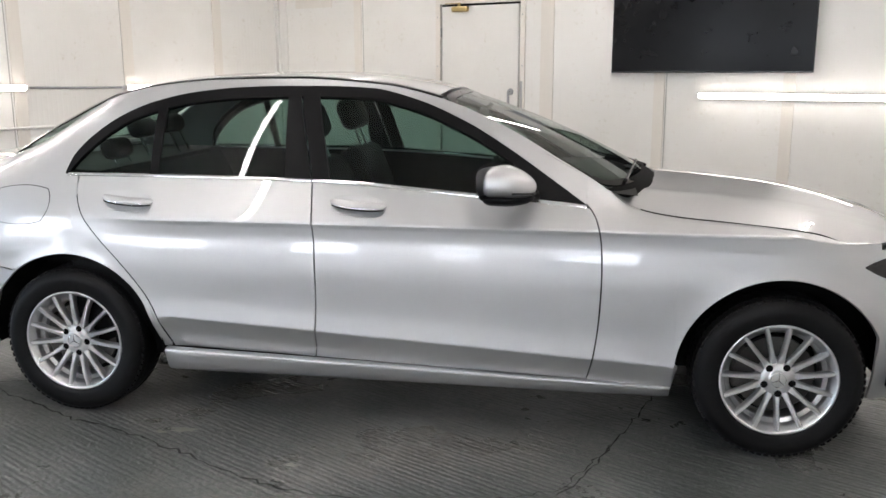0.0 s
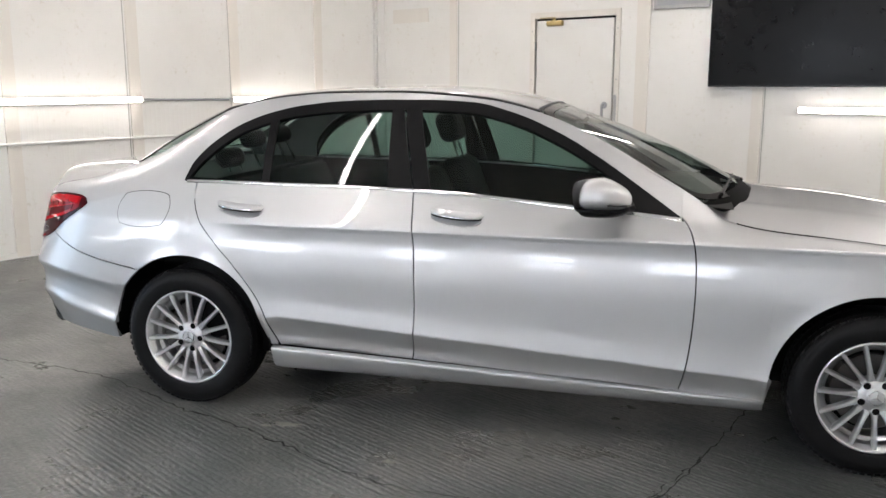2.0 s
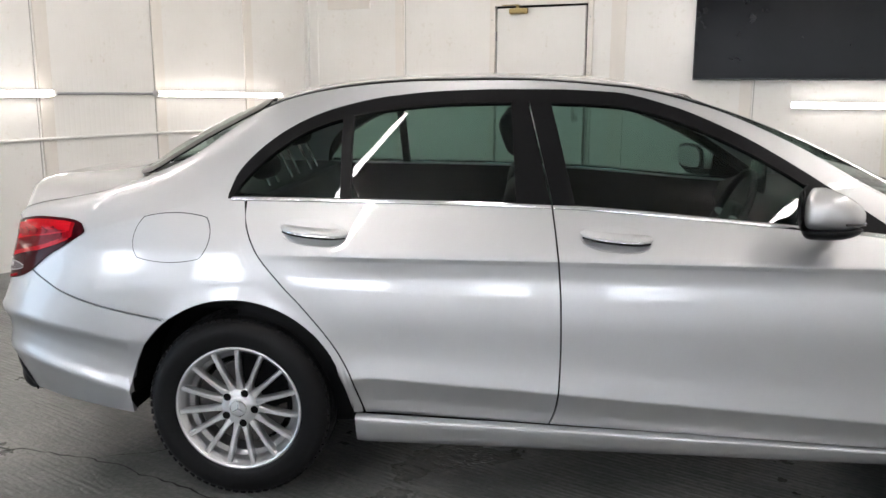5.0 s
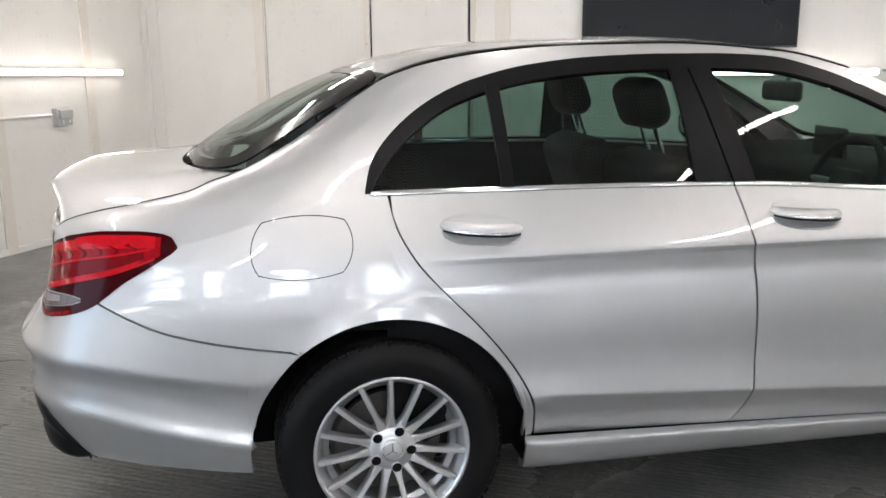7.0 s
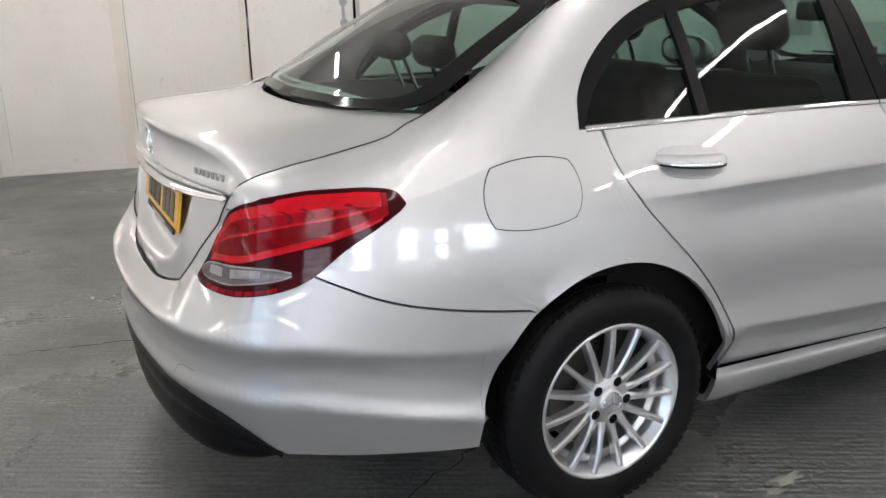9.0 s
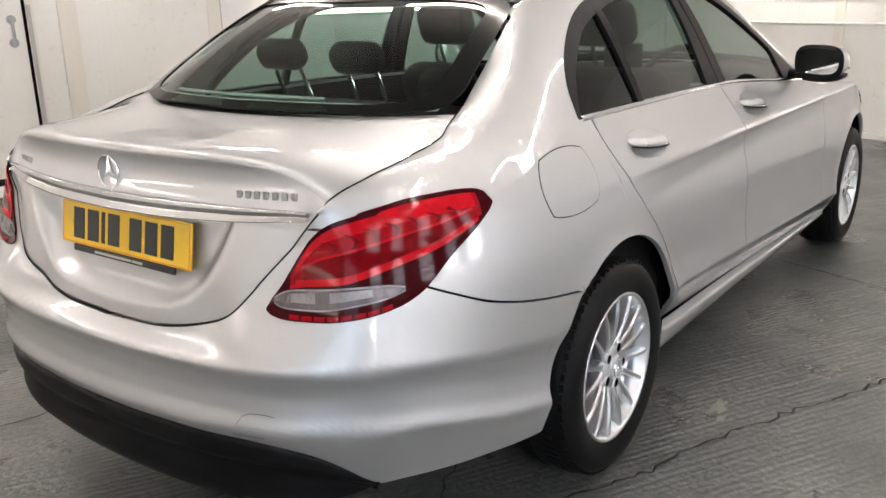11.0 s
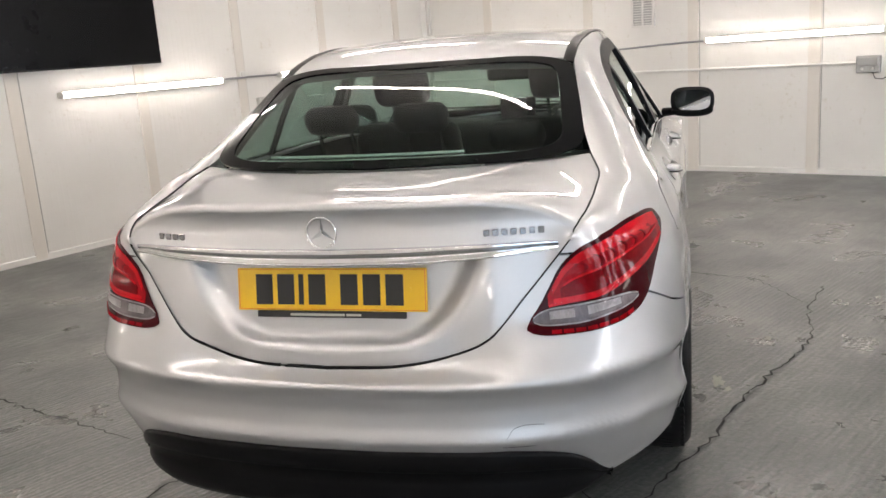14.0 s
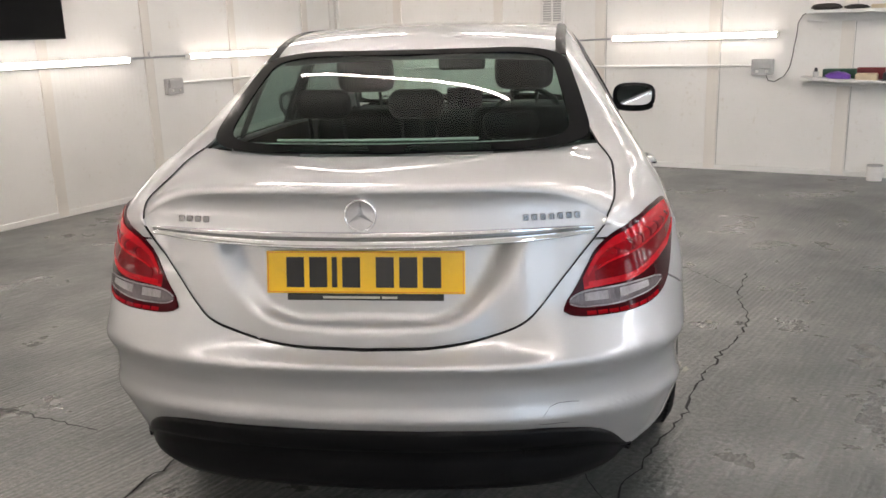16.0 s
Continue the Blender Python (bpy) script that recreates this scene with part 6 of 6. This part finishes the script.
def build_wheels():
    """One wheel facing -y (outside), then the other three as copies."""
    wheel = new("wheel")
    wheel.parent = CAR
    tagged(wheel, "silver fifteen-spoke alloy wheel with a black tyre")
    R = 0.318
    prof = [(0.214, -0.012), (0.222, -0.020), (0.235, -0.024), (0.262, -0.030), (0.285, -0.026), (0.300, -0.014), (0.309, -0.002), (0.3125, 0.004), (0.316, 0.010), (0.318, 0.03),
            (0.319, 0.09), (0.318, 0.15), (0.312, 0.178), (0.295, 0.196), (0.262, 0.204), (0.225, 0.196), (0.212, 0.18)]
    part("tyre", lathe(bmesh.new(), prof, 72), RUBBER, wheel, "black road tyre with moulded sidewall", True)
    bm = bmesh.new()
    for k in range(72):
        t = 2 * math.pi * k / 72
        for y0, y1, sk in ((-0.006, 0.022, 0.03), (0.034, 0.07, -0.04), (0.112, 0.146, 0.04)):
            m = Matrix.Rotation(-t, 4, "Y") @ Matrix.Translation((0.3140 if y0 > 0 else 0.3085, 0, 0)) @ Matrix.Rotation(sk * 6, 4, "X")
            add_box(bm, (-0.004, y0, -0.0095), (0.0055, y1, 0.0095), 0, m)
    tagged(part("tread", bm, RUBBER, wheel, "rows of tread blocks"), kind="stuff")
    rim = [(0.205, 0.17), (0.176, 0.165), (0.172, 0.10), (0.172, 0.046), (0.175, 0.040), (0.1885, 0.036), (0.1905, 0.030), (0.1915, 0.014), (0.197, 0.004), (0.203, -0.004), (0.208, -0.016), (0.214, -0.021), (0.219, -0.018), (0.218, -0.008)]
    part("rim", lathe(bmesh.new(), rim, 72), ALLOY, wheel, "silver alloy rim", True)
    hub = [(0.0, -0.012), (0.032, -0.012), (0.036, -0.006), (0.040, -0.006), (0.060, -0.002), (0.066, 0.008), (0.070, 0.022), (0.070, 0.06), (0.0, 0.06)]
    part("hub", lathe(bmesh.new(), hub[1:], 40), ALLOY, wheel, "silver hub", True)
    part("centre_cap", lathe(bmesh.new(), [(0.0001, -0.0165), (0.02, -0.016), (0.031, -0.0145), (0.0335, -0.010), (0.0335, -0.004)], 32), ALLOY, wheel, "round silver centre cap with an emblem", True)
    bm = lathe(bmesh.new(), [(0.026, -0.0165), (0.0275, -0.0185), (0.029, -0.0165)], 32)
    for ang in (90, 210, 330):
        t = radians(ang)
        add_tube(bm, (0, -0.017, 0), (0.025 * math.cos(t), -0.0165, 0.025 * math.sin(t)), 0.003, 6, 0.0008)
    part("cap_emblem", bm, CHROME, wheel, "small chrome emblem on the cap")
    for k in range(15):
        t = radians(90) + 2 * math.pi * k / 15
        bm = bmesh.new()
        rows = []
        for f in steps(0, 1, 10):
            r = 0.060 + (0.209 - 0.060) * f
            w = 0.0092 - 0.0012 * f + 0.005 * max(0, 0.25 - f) / 0.25 + 0.003 * max(0, f - 0.9) / 0.1
            y = 0.004 - 0.016 * math.sin(f * math.pi * 0.62)
            rows.append([(r, -w, y + 0.030), (r, -w * 0.95, y + 0.004), (r, -w * 0.55, y - 0.002), (r, w * 0.55, y - 0.002), (r, w * 0.95, y + 0.004), (r, w, y + 0.030)])
        c, s = math.cos(t), math.sin(t)
        vs = [[bm.verts.new((r * c - q * s, y, r * s + q * c)) for r, q, y in row] for row in rows]
        for r0, r1 in zip(vs, vs[1:]):
            for j in range(5):
                bm.faces.new((r0[j], r1[j], r1[j + 1], r0[j + 1]))
        bmesh.ops.recalc_face_normals(bm, faces=bm.faces[:])
        part("spoke", bm, ALLOY, wheel)
    for k in range(5):
        t = radians(67) + 2 * math.pi * k / 5
        c, s = 0.0535 * math.cos(t), 0.056 * math.sin(t)
        part("bolt_hole", lathe(bmesh.new(), [(0.0138, -0.0075), (0.0155, -0.0065), (0.0155, 0.004)], 16), ALLOY, wheel, "", True).location = (c, 0, s)
        bm = add_tube(bmesh.new(), (c, -0.0062, s), (c, 0.01, s), 0.0138, 16)
        part("bolt", bm, UNDER, wheel, "dark wheel bolt in its hole")
    disc = lathe(bmesh.new(), [(0.05, 0.065), (0.148, 0.065), (0.148, 0.088), (0.05, 0.088)], 40)
    part("brake_disc", disc, STEEL, wheel, "grey steel brake disc")
    bm = bmesh.new()
    rows = []
    for k in range(9):
        t = radians(145 + k * 8)
        rows.append([bm.verts.new((r * math.cos(t), y, r * math.sin(t))) for r, y in ((0.10, 0.05), (0.155, 0.045), (0.166, 0.055), (0.166, 0.11), (0.10, 0.11))])
    for r0, r1 in zip(rows, rows[1:]):
        for q in range(5):
            bm.faces.new((r0[q], r0[(q + 1) % 5], r1[(q + 1) % 5], r1[q]))
    bm.faces.new(rows[0][::-1]), bm.faces.new(rows[-1])
    bmesh.ops.recalc_face_normals(bm, faces=bm.faces[:])
    part("caliper", bm, STEEL, wheel, "grey brake caliper")
    # near-black disc puts the shade behind the spokes into colour
    part("shade_disc", lathe(bmesh.new(), [(0.05, 0.11), (0.168, 0.11), (0.170, 0.16)], 40), UNDER, wheel, "dark disc standing in for the shade behind the spokes")
    wheel.matrix_local = pose(0, -0.868, R)
    spin = {(2.885, -1): 9, (0.0, 1): 4, (2.885, 1): 13}
    for x, s in ((2.885, -1), (0.0, 1), (2.885, 1)):
        m = Matrix.Translation((x, s * (0.868 if x < 1 else 0.872), R if x < 1 else 0.300)) @ (Matrix.Rotation(radians(180), 4, "Z") if s > 0 else Matrix.Identity(4)) @ Matrix.Rotation(radians(spin[(x, s)]), 4, "Y")
        copy_thing(wheel, m)


def build_mirrors():
    for s in (-1, 1):
        bm = bmesh.new()
        bmesh.ops.create_uvsphere(bm, u_segments=28, v_segments=18, radius=1)
        for v in bm.verts:
            x, y, z = v.co
            # blunt behind (the glass), rounded before
            sx = 0.062 if x < 0 else 0.108
            q = 0.75
            yy = math.copysign(abs(y) ** q, y) * (0.110 - 0.018 * max(0, x))
            zz = math.copysign(abs(z) ** 0.8, z) * ((0.074 if z > 0 else 0.048) - 0.022 * max(0, x) * (z > 0))
            back = abs(x) ** 0.30
            lean = -0.38 * s * yy * (min(1.0, back) if x < 0 else 0.0)
            v.co = Vector((1.855 + (-back if x < 0 else x) * sx + lean, s * 0.93 + yy, 1.030 + zz - 0.008 * max(0, x)))
        mir = part("door_mirror", bm, PAINT, CAR, "silver door mirror on a black foot", True)
        # black lower shell
        bm = bmesh.new()
        bmesh.ops.create_uvsphere(bm, u_segments=28, v_segments=14, radius=1)
        for v in bm.verts:
            x, y, z = v.co
            sx = 0.063 if x < 0 else 0.104
            yy = math.copysign(abs(y) ** 0.75, y) * (0.107 - 0.018 * max(0, x))
            zz = min(z, 0.0) * 0.034 + max(z, 0) * 0.006
            back = abs(x) ** 0.30
            lean = -0.38 * s * yy * (min(1.0, back) if x < 0 else 0.0)
            v.co = Vector((1.853 + (-back if x < 0 else x) * sx + lean, s * 0.93 + yy, 0.987 + zz))
        part("lower_shell", bm, TRIM, mir, "black lower mirror shell", True)
        # indicator strip round the front
        rows = []
        for t in steps(-1.35, 1.35, 24):
            px = 1.855 + 0.110 * math.cos(t)
            py = s * 0.93 + math.copysign(abs(math.sin(t)) ** 0.75, math.sin(t)) * (0.1125 - 0.018 * math.cos(t))
            rows.append([Vector((px, py, 1.012 - 0.008 * math.cos(t) + o)) for o in (-0.0035, 0.0035)])
        part("indicator", sheet(bmesh.new(), rows, 0.004, False, flip_to=Vector((1.8, s * 0.93, 1.01))), GLOSS_BLACK, mir, "slim dark indicator strip")
        # glass facing back
        bm = bmesh.new()
        n = 28
        ring = []
        for k in range(n):
            t = 2 * math.pi * k / n
            ring.append(bm.verts.new((1.785 - 0.004 * math.copysign(abs(math.sin(t)) ** 0.7, math.sin(t)) - 0.039 * s * math.copysign(abs(math.cos(t)) ** 0.6, math.cos(t)), s * 0.93 + math.copysign(abs(math.cos(t)) ** 0.6, math.cos(t)) * 0.090, 1.042 + math.copysign(abs(math.sin(t)) ** 0.7, math.sin(t)) * 0.054)))
        bm.faces.new(ring)
        bmesh.ops.recalc_face_normals(bm, faces=bm.faces[:])
        part("mirror_glass", bm, CHROME, mir, "mirror glass")
        rim = bmesh.new()
        r1, r2 = [], []
        for k in range(n):
            t = 2 * math.pi * k / n
            cy, cz = math.copysign(abs(math.cos(t)) ** 0.6, math.cos(t)), math.copysign(abs(math.sin(t)) ** 0.7, math.sin(t))
            r1.append(rim.verts.new((1.784 - 0.004 * cz - 0.039 * s * cy, s * 0.93 + cy * 0.089, 1.042 + cz * 0.053)))
            r2.append(rim.verts.new((1.794 - 0.004 * cz - 0.046 * s * cy, s * 0.93 + cy * 0.109, 1.040 + cz * 0.070)))
        for k in range(n):
            rim.faces.new((r1[k], r1[(k + 1) % n], r2[(k + 1) % n], r2[k]))
        part("glass_rim", rim, TRIM, mir, "black rim round the mirror glass")
        bm = bmesh.new()
        rows = []
        add_tube(bm, (1.95, s * 0.785, 0.972), (1.88, s * 0.90, 0.985), 0.024, 14, 0.018)
        part("foot", bm, TRIM, mir, "black mirror foot", True)


def rounded(lo, hi, r, matrix=None, seg=4):
    bm = bmesh.new()
    bmesh.ops.create_cube(bm, size=1.0)
    for v in bm.verts:
        v.co = Vector([lo[i] + (v.co[i] + 0.5) * (hi[i] - lo[i]) for i in range(3)])
    bmesh.ops.bevel(bm, geom=bm.edges[:], offset=r, segments=seg, profile=0.5, affect="EDGES")
    if matrix:
        bm.transform(matrix)
    return bm


def build_cabin():
    tub = bmesh.new()
    add_box(tub, (-0.72, -0.52, 0.215), (3.3, 0.60, 0.25))
    add_box(tub, (0.40, -0.80, 0.205), (2.45, 0.80, 0.24))
    part("underbody", tub, UNDER, CAR, "dark underbody")
    part("bulkhead", box((2.28, -0.66, 0.24), (2.31, 0.66, 0.86)), UNDER, CAR, "dark bulkhead before the cabin")
    # inner door trim and pillars, inside the skin
    rows = []
    for x in steps(0.0, 2.25, 40):
        a = run_at(x)
        rows.append([low(a, z, -0.055) for z in steps(0.24, belt(x) - 0.012, 10)])
    both("inner_trim", rows, LEATHER, 0.0, "black inner door trim")
    rows = []
    for x in steps(-0.55, 0.02, 10):
        rows.append([low(run_at(x), z, -0.05) for z in steps(0.66, 0.93, 5)])
    both("boot_lining", rows, UNDER, 0.0, "dark boot lining")
    # parcel shelf
    bm = bmesh.new()
    rows = [[Vector((x, y * (0.58 + 0.12 * (x + 0.5)), 1.035 - 0.02 * (x + 0.5))) for y in steps(-1, 1, 8)] for x in steps(-0.50, 0.05, 5)]
    part("parcel_shelf", sheet(bm, rows, 0.02, False, flip_to=Vector((0, 0, 0))), LEATHER, CAR, "dark parcel shelf behind the seats")
    bm = rounded((-0.30, -0.028, 0), (0.30, 0.028, 0.022), 0.006, Matrix.Translation((-0.40, 0, 1.042)) @ Matrix.Rotation(radians(90), 4, "Z"))
    part("high_brake_lamp", bm, GREY_BOX, CAR, "grey strip lamp at the foot of the rear screen")
    dash = bmesh.new()
    rows = []
    for y in steps(-0.70, 0.70, 20):
        rows.append([Vector((x, y, z + 0.02 * math.exp(-((y + 0.36) / 0.2) ** 2) * (1 if z > 0.9 else 0))) for x, z in ((2.35, 0.965), (2.15, 0.985), (1.98, 0.975), (1.90, 0.945), (1.87, 0.88), (1.92, 0.70), (2.0, 0.5))])
    part("dashboard", sheet(dash, rows, 0.0, False, flip_to=Vector((2.6, 0, 0.6))), LEATHER, CAR, "black dashboard", True)
    part("console", rounded((0.95, -0.11, 0.24), (1.95, 0.11, 0.60), 0.03), PLASTIC, CAR, "black centre console")
    part("centre_screen", rounded((1.885, -0.10, 0.98), (1.90, 0.10, 1.10), 0.006), GLOSS_BLACK, CAR, "black centre display")
    # steering wheel on the right-hand side
    m = Matrix.Translation((1.70, -0.36, 0.93)) @ Matrix.Rotation(radians(-66), 4, "Y")
    bm = bmesh.new()
    n = 36
    rings = []
    for k in range(n):
        t = 2 * math.pi * k / n
        rings.append([bm.verts.new(m @ Vector(((0.178 + 0.015 * math.cos(p)) * math.cos(t), (0.178 + 0.015 * math.cos(p)) * math.sin(t), 0.015 * math.sin(p)))) for p in [2 * math.pi * q / 8 for q in range(8)]])
    for k in range(n):
        for q in range(8):
            bm.faces.new((rings[k][q], rings[(k + 1) % n][q], rings[(k + 1) % n][(q + 1) % 8], rings[k][(q + 1) % 8]))
    sw = part("steering_wheel", bm, LEATHER, CAR, "black three-spoke steering wheel", True)
    part("boss", rounded((-0.06, -0.07, -0.03), (0.06, 0.07, 0.015), 0.02, m), PLASTIC, sw)
    for a, b in (((0, 0.06, 0), (0, 0.17, 0)), ((0, -0.06, 0), (0, -0.17, 0)), ((-0.05, 0, 0), (-0.17, 0, 0))):
        part("spoke", add_tube(bmesh.new(), m @ Vector(a), m @ Vector(b), 0.013, 8), GREY_METAL, sw)

    def seat(y, tall=True):
        st = new("front_seat")
        st.parent = CAR
        tagged(st, "black leather front seat with a headrest on chrome posts")
        part("cushion", rounded((1.10, y - 0.25, 0.42), (1.62, y + 0.25, 0.60), 0.06), LEATHER, st, "", True)
        lean = Matrix.Translation((1.145, y, 0.56)) @ Matrix.Rotation(radians(-20), 4, "Y")
        part("backrest", rounded((-0.11, -0.25, 0.0), (0.06, 0.25, 0.540), 0.07, lean), LEATHER, st, "", True)
        hr = part("headrest", rounded((-0.055, -0.13, 0.622), (0.055, 0.13, 0.790), 0.050, lean @ Matrix.Translation((0.02, 0, 0))), LEATHER, st, "black headrest", True)
        for q in (-0.055, 0.055):
            bm = bmesh.new()
            add_tube(bm, lean @ Vector((0.02, q, 0.50)), lean @ Vector((0.02, q, 0.65)), 0.0085, 10)
            part("post", bm, CHROME, hr, "chrome headrest post")

    seat(-0.36), seat(0.36)
    bench = new("rear_bench")
    bench.parent = CAR
    tagged(bench, "black leather rear bench with three headrests")
    part("cushion", rounded((0.18, -0.68, 0.40), (0.72, 0.68, 0.58), 0.06), LEATHER, bench, "", True)
    lean = Matrix.Translation((0.20, 0, 0.55)) @ Matrix.Rotation(radians(-24), 4, "Y")
    part("backrest", rounded((-0.10, -0.68, 0.0), (0.06, 0.68, 0.50), 0.06, lean), LEATHER, bench, "", True)
    for y, h in ((-0.34, -0.09), (0.305, 0.0), (-0.02, -0.005)):
        hr = part("headrest", rounded((-0.045, y - 0.097, 0.635 + h), (0.045, y + 0.097, 0.735 + h), 0.042, lean), LEATHER, bench, "black rear headrest", True)
        for q in (-0.06, 0.06):
            bm = bmesh.new()
            add_tube(bm, lean @ Vector((0, y + q, 0.48)), lean @ Vector((0, y + q, 0.65 + h)), 0.007, 8)
            part("post", bm, CHROME, hr, "chrome headrest post")
    bm = rounded((1.64, -0.135, 1.205), (1.675, 0.115, 1.283), 0.020)
    rv = part("rear_view_mirror", bm, PLASTIC, CAR, "black rear-view mirror", True)
    part("stalk", add_tube(bmesh.new(), (1.675, 0, 1.27), (1.70, 0, 1.30), 0.010, 8), PLASTIC, rv)
    # wheel-arch liners
    for x in (0.0, 2.885):
        for s in (-1, 1):
            bm = bmesh.new()
            rows = []
            for k in range(25):
                t = math.pi * (-0.03 + 1.06 * k / 24)
                r = 0.390 if x < 1 else 0.398
                rows.append([Vector((x + r * math.cos(t), s * y, 0.318 + r * math.sin(t))) for y in (0.855, 0.80, 0.62)])
            sheet(bm, rows, 0.0, False, flip_to=Vector((x, s * 0.8, 0.9)))
            rows = []
            for k in range(25):
                t = math.pi * (-0.03 + 1.06 * k / 24)
                rows.append([Vector((x + q * math.cos(t), s * 0.62, 0.318 + q * math.sin(t))) for q in (0.0, 0.40)])
            sheet(bm, rows, 0.0, False, flip_to=Vector((x, 0, 0.3)))
            rows = []
            for k in range(25):
                t = math.pi * (-0.03 + 1.06 * k / 24)
                rows.append([Vector((x + 0.398 * math.cos(t), s * y, 0.318 + 0.398 * math.sin(t))) for y in (0.80, 0.62)])
            sheet(bm, rows, 0.0, False, flip_to=Vector((x, s * 0.8, 0.9)))
            part("arch_liner", bm, UNDER, CAR, "dark wheel-arch liner")


build_doors()
build_side_body()
build_bumpers()
build_roof()
build_boot()
build_bonnet()
build_windows()
build_tail_lamps()
build_fuel_flap()
build_wheels()
build_mirrors()
build_cabin()
